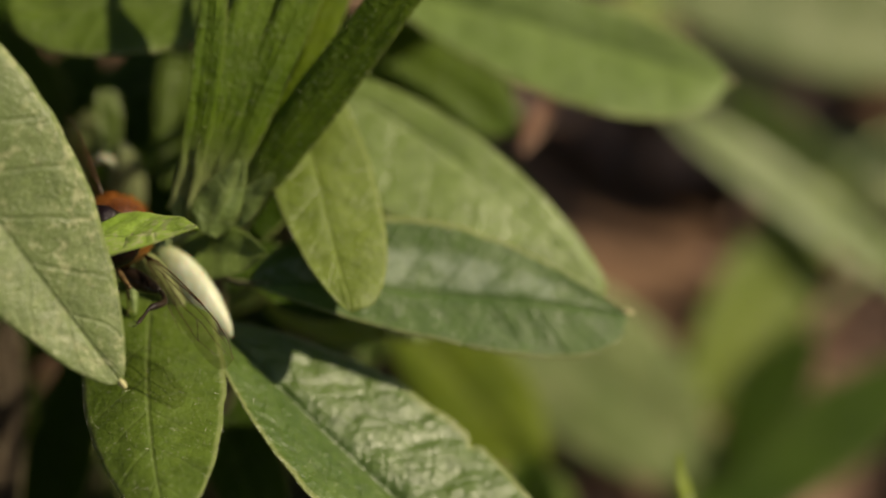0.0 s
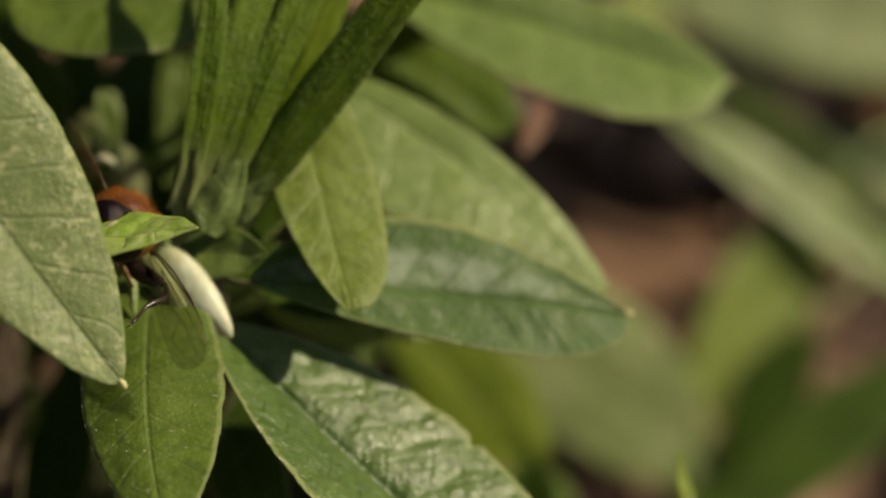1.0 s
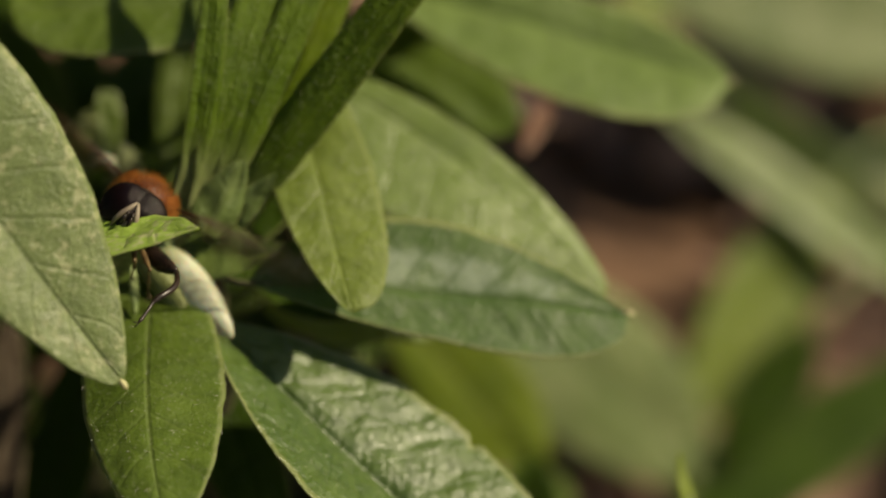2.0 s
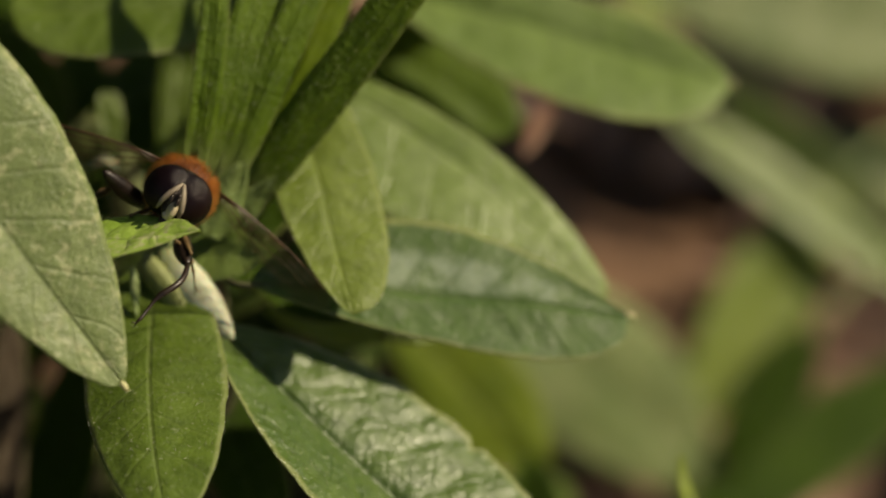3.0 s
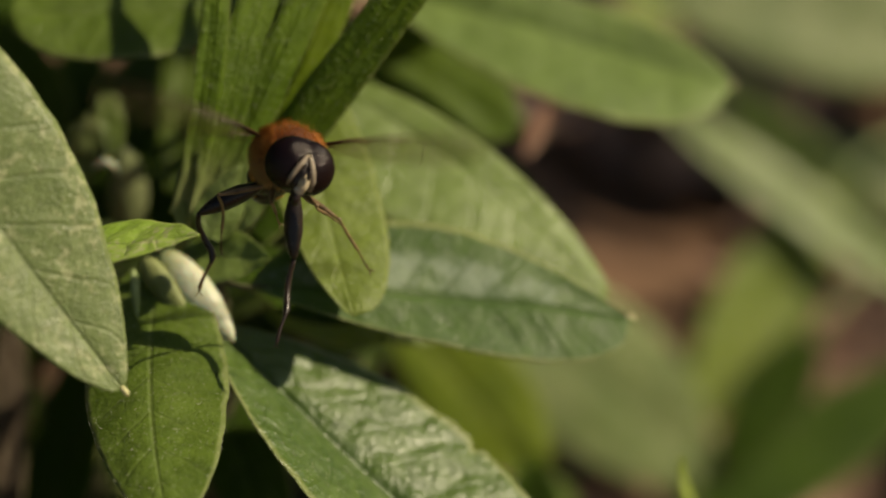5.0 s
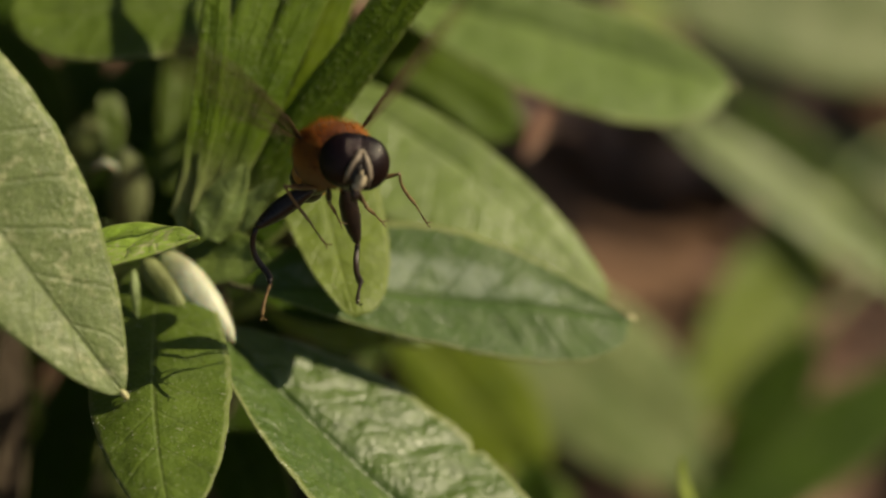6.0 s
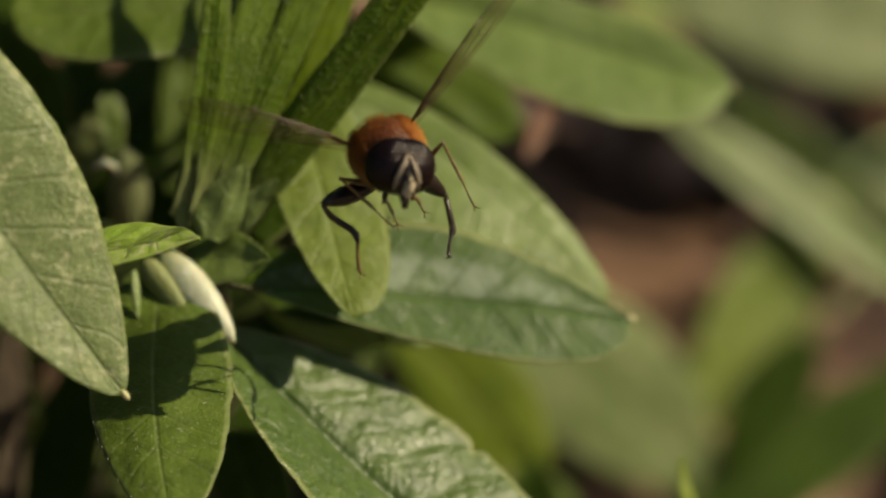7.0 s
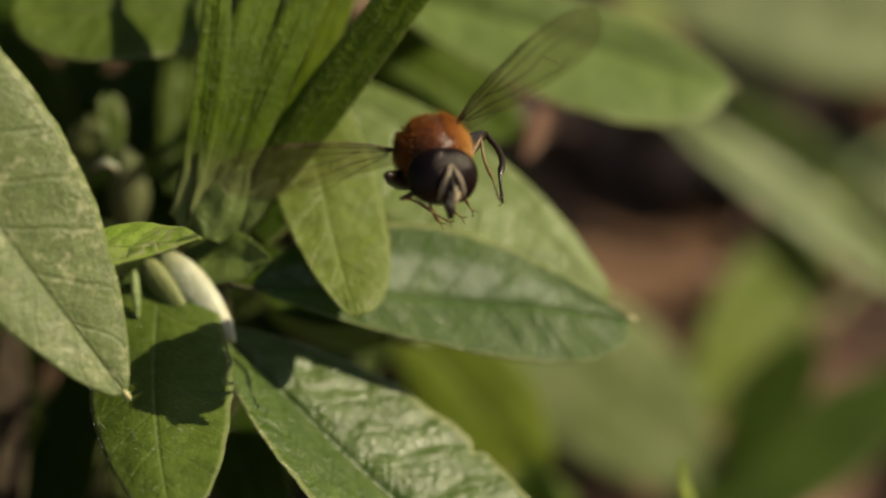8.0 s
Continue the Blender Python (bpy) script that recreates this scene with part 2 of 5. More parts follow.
def leaf(plant, base, ctrl, tip, up, left, right, kind="plain", sway="", pq=(0.7, 0.7), veins=8, quilt=0.05, fold=(6, 6), curl=0.1, hairy=False, hairs=60, label="", bw=0.03, petiole=True, mucro=False,
         pq_right=None, furrow=0.0, cells=0.0, fine=1, notch=None, papillae=0):
    """A leaf of plant (millimetres): base, control point and tip of its midrib, the way its face looks, the two half widths,
    fold: degrees by which each half rises from the midrib; quilt: swelling between the side veins; furrow: lengthwise ridges; cells: blisters between the net veins;
    notch: a nick in the left margin (place, depth, width); papillae: pale points on the face; pq_right: another outline for the right half."""
    root = PLANTS[plant]
    b, c, t = (Vector(p) * MM for p in (base, ctrl, tip))
    up = Vector(up)
    p_, q_ = pq
    outline = lambda s, p, q: max(s, 0.0) ** p * max(1 - s, 0.0) ** q / ((p / (p + q)) ** p * (q / (p + q)) ** q)
    nu, nv = 56 * fine, 11 * fine
    seed = noise.random() * 100
    rows_top, rows_low, uvs = [], [], {}
    bm = bmesh.new()
    thick = 0.00016
    for i in range(nu + 1):
        s = i / nu
        m = bezier(b, c, t, s)
        d = ((c - b) * (1 - s) + (t - c) * s).normalized()
        n = (up - d * up.dot(d)).normalized()
        side = d.cross(n)
        least = bw * (1 - 0.3 * s) if s < 0.5 else 0.006
        prof = max(outline(s, p_, q_), least)
        prof_right = max(outline(s, *pq_right), least) if pq_right else prof
        if notch:
            prof *= 1 - notch[1] * math.exp(-((s - notch[0]) / notch[2]) ** 2)
        rt, rl = [], []
        for j in range(-nv, nv + 1):
            x = j / nv
            w = (right * prof_right if x > 0 else left * prof) * MM
            w *= 1 + 0.035 * noise.noise((s * 14, seed, 1 if x > 0 else 5)) * abs(x) + 0.012 * noise.noise((s * 60, seed, 3 if x > 0 else 7)) * abs(x)
            f = radians(fold[1] if x > 0 else fold[0])
            ax = abs(x)
            z = w * ax * math.sin(f) - curl * w * ax * ax
            ph = s * veins - 0.13 * veins * ax ** 0.8 + 0.5 * noise.noise((s * 7, x * 3, seed + 9))
            z += quilt * MM * 2.2 * (abs(math.sin(math.pi * ph)) ** 0.6 - 0.5) * min(1, prof * 1.5) * min(1, ax * 5) * (1 - ax ** 4)
            z -= quilt * MM * 1.2 * math.exp(-(ax / 0.06) ** 2)
            z += 0.35 * MM * noise.noise((s * 3.1, x * 1.1, seed)) * min(1, prof * 2)
            z += furrow * MM * math.cos(x * 9.4 + 0.6 * noise.noise((s * 4, seed, 2))) * min(1, s * 6)
            if cells:
                near = noise.voronoi(((s + 0.11 * ax) * 15 + 0.5 * x, x * 2.4 - 0.8 * s, seed))[0]
                z += cells * MM * min(0.2, near[1] - near[0]) * min(1, ax * 6) * (1 - ax ** 6)
                z += 0.12 * cells * MM * noise.noise((s * 90, x * 14, seed))
            p = m + side * (w * x * math.cos(f)) + n * z
            v0, v1 = bm.verts.new(p - b), bm.verts.new(p - b - n * thick * (1 - 0.6 * ax))
            uvs[v0] = uvs[v1] = (s, (x + 1) / 2)
            rt.append(v0), rl.append(v1)
        rows_top.append(rt), rows_low.append(rl)
    for i in range(nu):
        for j in range(2 * nv):
            bm.faces.new((rows_top[i][j], rows_top[i][j + 1], rows_top[i + 1][j + 1], rows_top[i + 1][j]))
            bm.faces.new((rows_low[i][j], rows_low[i + 1][j], rows_low[i + 1][j + 1], rows_low[i][j + 1]))
        for j in (0, 2 * nv):
            bm.faces.new((rows_top[i][j], rows_top[i + 1][j], rows_low[i + 1][j], rows_low[i][j]))
    for i in (0, nu):
        for j in range(2 * nv):
            bm.faces.new((rows_top[i][j], rows_low[i][j], rows_low[i][j + 1], rows_top[i][j + 1]))
    layer = bm.loops.layers.uv.new("leaf")
    for face in bm.faces:
        for loop in face.loops:
            loop[layer].uv = uvs[loop.vert]
    roots = {v: v.co.copy() for r in rows_top for v in r}
    ob = part("leaf", bm, LEAF[kind], root, label, b - root.location)
    if hairy:
        rnd = random.Random(len(scene.objects))
        hb = bmesh.new()
        spots = [((rnd.randrange(3, nu - 1), rnd.choice((0, 2 * nv))), True) for _ in range(140)]
        spots += [((rnd.randrange(3, nu - 1), rnd.randrange(1, 2 * nv)), False) for _ in range(hairs)]
        for (i, j), edge in spots:
            co = roots[rows_top[i][j]].lerp(roots[rows_top[i + 1][j]], rnd.random())
            co = co + Vector((rnd.gauss(0, 1), rnd.gauss(0, 1), rnd.gauss(0, 1))) * (0.00002 if edge else 0.00012)
            lie = Vector((rnd.gauss(0, 1), rnd.gauss(0, 1), rnd.gauss(0, 1))).normalized()
            d = (up.normalized() * (0.25 if edge else 0.12) + lie - up.normalized() * lie.dot(up.normalized()) * 0.9).normalized()
            size = rnd.uniform(0.00008, 0.0002) if edge else rnd.uniform(0.0002, 0.0006)
            o = d.orthogonal().normalized() * 0.000009
            q = d.cross(o)
            co = co + up.normalized() * 0.00004
            base3 = [hb.verts.new(co + o), hb.verts.new(co - 0.5 * o + q * 0.87), hb.verts.new(co - 0.5 * o - q * 0.87)]
            end = hb.verts.new(co + d * size)
            for j in range(3):
                hb.faces.new((base3[j], base3[(j + 1) % 3], end))
        tagged(part("leaf_hair", hb, HAIR, ob), kind="stuff")
    if papillae:
        rnd = random.Random(len(scene.objects))
        hb = bmesh.new()
        face = up.normalized()
        for _ in range(papillae):
            co = roots[rows_top[rnd.randrange(4, nu - 2)][rnd.randrange(0, 2 * nv + 1)]]
            co = co + Vector((rnd.gauss(0, 1), rnd.gauss(0, 1), rnd.gauss(0, 1))) * 0.0001
            d = (face + Vector((rnd.gauss(0, 1), rnd.gauss(0, 1), rnd.gauss(0, 1))) * 0.7).normalized()
            size, thin = rnd.uniform(0.00006, 0.00016), rnd.uniform(0.00002, 0.000034)
            o = d.orthogonal().normalized() * thin
            q = d.cross(o)
            base4 = [hb.verts.new(co + o), hb.verts.new(co + q), hb.verts.new(co - o), hb.verts.new(co - q)]
            end = hb.verts.new(co + d * size)
            for j in range(4):
                hb.faces.new((base4[j], base4[(j + 1) % 4], end))
        tagged(part("papillae", hb, PAPILLA, ob, "tiny pale points on the leaf"), kind="stuff")
    if petiole:
        reach = min(STEMS[plant], key=lambda p: (p - b).length + 0.6 * abs(p.z - b.z + 0.4 * (p - b).xy.length))
        run = reach - b
        d = (c - b).normalized()
        pts = [bezier(Vector((0, 0, 0)), -d * run.length * 0.4, run, i / 8) for i in range(9)]
        pts.insert(0, d * (t - b).length * 0.06)
        part("petiole", tube(bmesh.new(), pts, [0.1 * MM] + [((0.14 + 0.02 * i) if kind in ("sheened", "gloss") else (0.32 + 0.04 * i)) * MM for i in range(9)], 8), WOOD if kind in ("sheened", "gloss") else STEM, ob)
    if mucro:
        d = (t - c).normalized()
        e = t - b - d * 0.0003
        part("leaf_tip", tube(bmesh.new(), [e, e + d * 0.00025, e + d * 0.0005, e + d * 0.00065], [0.0001, 0.00019, 0.00016, 0.00006], 7), TIP, ob, "pale yellow leaf tip")
    if sway:
        SWAY[sway] = ob
    return ob


# ---- ground ----
def ground():
    bm = bmesh.new()
    n = 120
    step = lambda a: math.copysign(abs(a) ** 5 * 60 + abs(a) * 0.35, a)
    grid = []
    for i in range(n + 1):
        row = []
        for j in range(n + 1):
            x, y = step(2 * i / n - 1), step(2 * j / n - 1) + 0.1
            near = math.exp(-(x * x + y * y) / 0.5)
            z = -0.004 + near * (0.010 * noise.noise((x * 14, y * 14, 0)) + 0.005 * noise.noise((x * 50, y * 50, 3)))
            row.append(bm.verts.new((x, y, z)))
        grid.append(row)
    for i in range(n):
        for j in range(n):
            bm.faces.new((grid[i][j], grid[i + 1][j], grid[i + 1][j + 1], grid[i][j + 1]))
    ob = new("ground", mesh_of("ground", bm, SOIL))
    tagged(ob, "bare brown soil under the plants, in sun and shade", "ground", kind="structure")




def leaf_litter():
    """Dry curled leaf scraps lying on the soil."""
    rnd = random.Random(12)
    bm = bmesh.new()
    for _ in range(420):
        x, y = rnd.uniform(-0.01, 0.20), rnd.uniform(-0.03, 0.30)
        z = 0.010 * noise.noise((x * 14, y * 14, 0)) + 0.005 * noise.noise((x * 50, y * 50, 3)) - 0.002
        size, slim = rnd.uniform(0.006, 0.016), rnd.uniform(0.3, 0.6)
        m = Matrix.Translation((x, y, z)) @ Euler((rnd.uniform(-0.35, 0.35), rnd.uniform(-0.35, 0.35), rnd.uniform(0, 6.3))).to_matrix().to_4x4()
        curl = rnd.uniform(0.1, 0.5)
        if 0.008 < x < 0.032 and 0.10 < y < 0.155:
            continue
        rows = []
        for i in range(7):
            s = i / 6
            w = size * slim * math.sin(math.pi * (0.04 + 0.92 * s)) ** 0.8
            rows.append([bm.verts.new(m @ Vector((size * (s - 0.5) * 2, w * c, 0.002 + curl * size * (c * c * 0.5 + (s - 0.5) ** 2) - 0.0006 * k))) for k in (0, 1) for c in (-1, -0.5, 0, 0.5, 1)])
        for r0, r1 in zip(rows, rows[1:]):
            for j in range(4):
                bm.faces.new((r0[j], r0[j + 1], r1[j + 1], r1[j]))
                bm.faces.new((r0[j + 5], r1[j + 5], r1[j + 6], r0[j + 6]))
    ob = new("leaf_litter", mesh_of("leaf_litter", bm, LITTER))
    tagged(ob, "dry pinkish brown leaf litter on the soil", "leaf litter", kind="stuff")


ground()
leaf_litter()

# ---- plants ----
def stem_plant(key, root, top, lean, radius, label):
    """A shoot: an empty on the ground, and its stem from there to the top (millimetres), bowed by lean."""
    a, c = Vector(root) * MM, Vector(top) * MM
    ob = thing("leafy_shoot", a, label, "plant", "leafy shoots")
    mid = (a + c) / 2 + Vector(lean) * MM
    pts = [bezier(a, 2 * mid - (a + c) / 2, c, i / 16) for i in range(17)]
    rad = [radius * MM * (1.25 - 0.45 * i / 16) * (1.25 if i % 5 == 3 else 1) for i in range(17)]
    part("stem", tube(bmesh.new(), [p - a for p in pts], rad, 10), WOOD, ob)
    PLANTS[key], STEMS[key] = ob, pts


PLANTS, STEMS = {}, {}
# -- plant rows
stem_plant("left_shoot", (-38.2, 12.4, 0.0), (-38.2, 12.4, 104.2), (0.0, 0.0, 0.0), 1.2, "leafy green shoot with a broad grey-green leaf")
stem_plant("main_shoot", (-14.4, 11.2, 0.0), (-14.4, 11.2, 83.3), (0.0, 0.0, 0.0), 1.3, "green leafy shoot with upright young leaves and a cream bud")
stem_plant("back_shoot", (-10.2, 26.2, 0.0), (-10.2, 26.2, 85.6), (0.0, 0.0, 0.0), 1.2, "green leafy shoot with long sunlit oval leaves")
stem_plant("upper_shoot", (-8.7, 47.1, 0.0), (-8.7, 47.1, 97.9), (0.0, 0.0, 0.0), 1.2, "shaded green leafy shoot behind the others, unseen top leaves added for shade")
stem_plant("low_shoot", (-26.8, 33.7, 0.0), (-26.8, 33.7, 71.8), (0.0, 0.0, 0.0), 1.2, "low green leafy shoot, with shade darkened into its leaf colour")
stem_plant("under_shoot", (-7.4, 32.1, 0.0), (-7.4, 32.1, 66.1), (0.0, 0.0, 0.0), 1.2, "low leafy shoot with yellowish green leaves")
stem_plant("sprout", (14.7, -3.8, 0.0), (14.7, -3.8, 70.7), (0.0, 0.0, 0.0), 0.5, "thin yellow-green young sprout")
stem_plant("far_shoot", (64.5, 119.7, 0.0), (64.5, 119.7, 34.3), (0.0, 0.0, 0.0), 1.2, "distant leafy shoot with pale green leaves")
# -- end of plant rows
# -- leaf rows
leaf("left_shoot", (-32.1, -0.7, 108.1), (-25.1, -4.8, 98.0), (-17.0, -9.0, 87.6), (0.40, -0.71, 0.58), 5.93, 3.94, "grey", sway="a", pq=(.58,.8), pq_right=(.58,.64), veins=9, quilt=.03, fold=(6, 14), mucro=True)
leaf("main_shoot", (-20.6, -0.8, 91.1), (-16.8, -2.1, 92.3), (-13.1, -3.3, 93.7), (-0.00, 0.08, 1.00), 3.0, 3.0, "fresh", sway="b", veins=5, quilt=.06, pq=(.6,1.05), fold=(3, 10))
leaf("main_shoot", (-13.8, 6.4, 86.6), (-13.2, 6.9, 87.8), (-11.6, 8.6, 90.3), (0.25, -0.79, 0.55), 1.45, 1.38, "pale", pq=(.35,.6), veins=2, quilt=.02, fold=(-10, -10), curl=.2, bw=.6, furrow=.03, petiole=False)
leaf("main_shoot", (-16.9, 7.3, 84.3), (-17.2, -5.1, 82.9), (-14.1, -16.2, 83.2), (0.09, -0.04, 1.00), 4.35, 3.79, "plain", sway="c", pq=(.62,.8), pq_right=(.4,.8), veins=7, fold=(5, -16), hairy=True, hairs=110)
leaf("main_shoot", (-13.7, 5.0, 81.5), (-2.8, -4.6, 74.6), (9.8, -10.5, 68.9), (0.28, -0.31, 0.91), 6.92, 8.54, "gloss", pq=(.85,.9), veins=11, quilt=.10, cells=.34, fine=3, notch=(.52, .08, .01), fold=(4, 40), curl=.12, hairy=True, hairs=40)
leaf("main_shoot", (-11.4, 5.4, 83.8), (0.2, 7.3, 82.2), (11.2, 8.4, 79.4), (0.23, -0.39, 0.89), 4.75, 3.80, "sheened", pq=(.7,1.05), pq_right=(.9,.38), veins=9, quilt=.06, fold=(8, 0), curl=.02, mucro=True, hairy=True, hairs=20)
leaf("main_shoot", (-15.8, 7.6, 84.2), (-13.0, 6.3, 85.4), (-10.1, 4.6, 86.4), (-0.50, -0.35, 0.79), 1.9, 1.9, "dull", pq=(.6,.95), veins=3, quilt=.01, fold=(2, 2), curl=.02, petiole=False)
leaf("main_shoot", (-15.5, 7.7, 87.3), (-12.3, 8.6, 96.5), (-13.3, 21.2, 106.3), (0.50, -0.68, 0.54), 0.89, 0.93, "stiff", pq=(.5,.8), fold=(-6, 10), bw=.8, furrow=.03, petiole=False)
leaf("main_shoot", (-14.4, 7.5, 86.7), (-12.3, 8.4, 95.9), (-6.1, 27.3, 108.0), (0.20, -0.77, 0.60), 1.51, 1.58, "stiff", pq=(1.1,1.5), fold=(16, -18), bw=.55, furrow=.04, petiole=False, papillae=560)
leaf("main_shoot", (-13.7, 7.6, 86.5), (-10.9, 9.4, 95.6), (-0.5, 27.5, 108.3), (0.15, -0.78, 0.61), 1.14, 1.41, "stiff", pq=(1.0,1.5), fold=(14, -8), bw=.65, furrow=.03, petiole=False, papillae=140)
leaf("main_shoot", (-13.5, 9.8, 84.8), (-8.5, 14.2, 92.8), (-1.2, 27.5, 106.7), (0.30, -0.72, 0.63), 1.36, 1.56, "sunlit", pq=(.7,.9), fold=(6, 6), bw=.5, furrow=.04, petiole=False)
leaf("main_shoot", (-13.2, 8.4, 85.7), (-8.9, 9.4, 91.6), (6.4, 17.3, 109.5), (-0.02, -0.72, 0.69), 1.50, 1.47, "stiff", pq=(.35,.5), fold=(6, -20), bw=.95, furrow=.04, petiole=False, papillae=620)
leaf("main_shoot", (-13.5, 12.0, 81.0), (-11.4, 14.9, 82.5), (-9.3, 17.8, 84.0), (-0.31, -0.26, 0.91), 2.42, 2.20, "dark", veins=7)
leaf("back_shoot", (-9.7, 20.3, 91.1), (-7.4, 9.8, 87.9), (-5.2, 1.6, 84.5), (0.19, -0.29, 0.94), 3.5, 2.90, "olive", pq=(.5,.42), pq_right=(.5,.68), veins=7, quilt=.03, fold=(6, 6), hairy=True, hairs=20)
leaf("back_shoot", (-9.6, 24.3, 87.5), (1.9, 20.1, 83.8), (10.2, 13.2, 77.4), (0.18, -0.49, 0.85), 2.05, 6.2, "dull", pq=(.6,.55), pq_right=(.38,.5), veins=8, quilt=.015, fold=(1, 2), curl=.04)
leaf("back_shoot", (-1.0, 39.1, 72.8), (2.2, 41.3, 72.5), (5.7, 43.6, 72.2), (0.26, -0.27, 0.93), 1.91, 1.91, "grey", veins=7)
leaf("back_shoot", (5.7, 39.6, 70.8), (6.7, 42.3, 71.4), (7.8, 45.1, 72.1), (0.34, -0.29, 0.90), 0.67, 0.75, "dry", veins=4, petiole=False)
leaf("back_shoot", (-7.2, 39.0, 86.5), (6.3, 35.9, 83.7), (19.5, 32.7, 81.0), (0.15, -0.20, 0.97), 3.21, 6.8, "pale_green", pq=(.7,.6), pq_right=(1.0,.5), veins=8, fold=(30, 4), mucro=True)
leaf("back_shoot", (-7.7, 40.0, 81.9), (-0.6, 38.5, 77.9), (5.2, 37.0, 74.5), (-0.42, -0.34, 0.84), 4.0, 3.4, "stiff", veins=7)
# Hidden leaf behind the big ones, added to shade the gap below.
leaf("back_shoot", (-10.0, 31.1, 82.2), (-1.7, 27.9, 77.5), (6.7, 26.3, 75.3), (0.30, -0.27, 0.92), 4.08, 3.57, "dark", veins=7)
leaf("upper_shoot", (-12.1, 22.7, 92.8), (-19.5, 22.2, 92.9), (-26.9, 21.6, 93.0), (0.03, -0.20, 0.98), 4.71, 4.81, "plain", pq=(.6,.5), veins=8, hairy=True, hairs=0, quilt=.03)
# These two leaves stand in for strips of sunlight on one shaded leaf.
leaf("upper_shoot", (-18.1, 23.5, 78.3), (-17.9, 27.5, 82.2), (-17.4, 31.6, 86.3), (-0.09, -0.69, 0.72), 1.34, 1.42, "plain", pq=(.5,.35), veins=6, petiole=False)
leaf("upper_shoot", (-21.6, 23.5, 79.9), (-21.7, 25.1, 82.3), (-22.2, 26.9, 83.9), (0.23, -0.55, 0.80), 0.74, 0.89, "plain", pq=(.8,.3), veins=6, petiole=False)
leaf("upper_shoot", (-24.7, 28.0, 77.6), (-24.1, 28.0, 79.4), (-23.5, 28.2, 81.5), (0.45, -0.86, 0.24), 1.13, 1.13, "grey", pq=(.5,.6), veins=6, petiole=False)
# The next twelve leaves are above the view, added to cast shade below.
leaf("upper_shoot", (-9.2, 42.0, 97.7), (-11.1, 37.7, 103.7), (-13.3, 40.7, 106.3), (0.90, -0.05, 0.43), 8.18, 8.18, "plain", veins=7)
leaf("upper_shoot", (-7.6, 42.0, 97.7), (-4.3, 38.6, 103.3), (-1.3, 42.6, 105.5), (-0.70, -0.38, 0.60), 4.20, 4.20, "plain", veins=7)
leaf("upper_shoot", (-7.0, 41.4, 96.8), (-1.1, 35.0, 99.8), (4.3, 35.9, 99.4), (-0.20, 0.06, 0.98), 5.14, 5.14, "plain", veins=7)
leaf("upper_shoot", (-7.3, 41.0, 96.2), (-2.9, 34.9, 96.2), (1.4, 36.1, 92.7), (0.28, -0.18, 0.94), 4.33, 4.33, "plain", veins=7)
leaf("upper_shoot", (-8.1, 40.9, 96.1), (-6.5, 32.6, 96.4), (-5.3, 31.7, 93.4), (0.23, -0.21, 0.95), 3.34, 3.34, "plain", veins=7)
leaf("upper_shoot", (-9.0, 44.3, 83.6), (-4.9, 43.2, 87.1), (-1.0, 49.1, 87.0), (0.11, -0.69, 0.72), 3.05, 3.05, "plain", veins=7)
leaf("upper_shoot", (-6.8, 51.1, 82.7), (-9.5, 48.2, 87.4), (-12.5, 52.6, 88.4), (0.66, -0.22, 0.72), 5.07, 5.07, "plain", veins=7)
leaf("upper_shoot", (-3.3, 42.6, 88.1), (0.6, 40.2, 88.1), (4.7, 44.8, 84.2), (0.48, -0.25, 0.84), 3.90, 3.90, "plain", veins=7)
leaf("upper_shoot", (-9.5, 42.2, 90.9), (-6.3, 40.9, 94.3), (-3.3, 46.9, 94.2), (0.19, -0.72, 0.67), 2.94, 2.94, "plain", veins=7)
leaf("upper_shoot", (1.5, 53.5, 86.1), (-2.2, 52.3, 88.0), (-6.1, 58.5, 86.4), (0.14, 0.15, 0.98), 6.53, 6.53, "plain", veins=7)
leaf("upper_shoot", (4.9, 55.6, 82.2), (7.1, 52.8, 86.9), (9.5, 57.2, 88.0), (0.13, -0.98, 0.16), 3.41, 3.41, "plain", veins=7)
leaf("upper_shoot", (-12.9, 53.9, 79.8), (-10.2, 50.8, 80.6), (-7.9, 54.7, 77.5), (0.44, -0.24, 0.86), 4.33, 4.33, "plain", veins=7)
# The dark leaves from here on fill gaps, with shade in their colour.
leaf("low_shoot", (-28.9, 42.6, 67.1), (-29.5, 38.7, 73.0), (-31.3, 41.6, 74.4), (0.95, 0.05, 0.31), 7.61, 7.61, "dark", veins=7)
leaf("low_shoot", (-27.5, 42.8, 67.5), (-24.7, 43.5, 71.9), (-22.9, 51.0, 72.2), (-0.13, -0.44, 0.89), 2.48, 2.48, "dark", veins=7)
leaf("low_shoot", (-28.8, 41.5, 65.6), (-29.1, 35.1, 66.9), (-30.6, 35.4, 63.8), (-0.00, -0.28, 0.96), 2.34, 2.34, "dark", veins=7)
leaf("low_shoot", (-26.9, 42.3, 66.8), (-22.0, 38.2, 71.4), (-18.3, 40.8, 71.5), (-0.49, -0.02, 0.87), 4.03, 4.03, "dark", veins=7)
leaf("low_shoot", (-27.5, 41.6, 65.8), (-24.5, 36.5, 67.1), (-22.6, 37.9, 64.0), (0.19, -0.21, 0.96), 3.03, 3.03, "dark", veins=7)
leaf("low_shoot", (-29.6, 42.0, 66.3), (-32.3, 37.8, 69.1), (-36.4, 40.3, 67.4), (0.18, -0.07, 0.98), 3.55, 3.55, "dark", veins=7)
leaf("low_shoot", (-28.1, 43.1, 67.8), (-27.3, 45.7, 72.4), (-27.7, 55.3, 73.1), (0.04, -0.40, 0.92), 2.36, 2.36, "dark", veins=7)
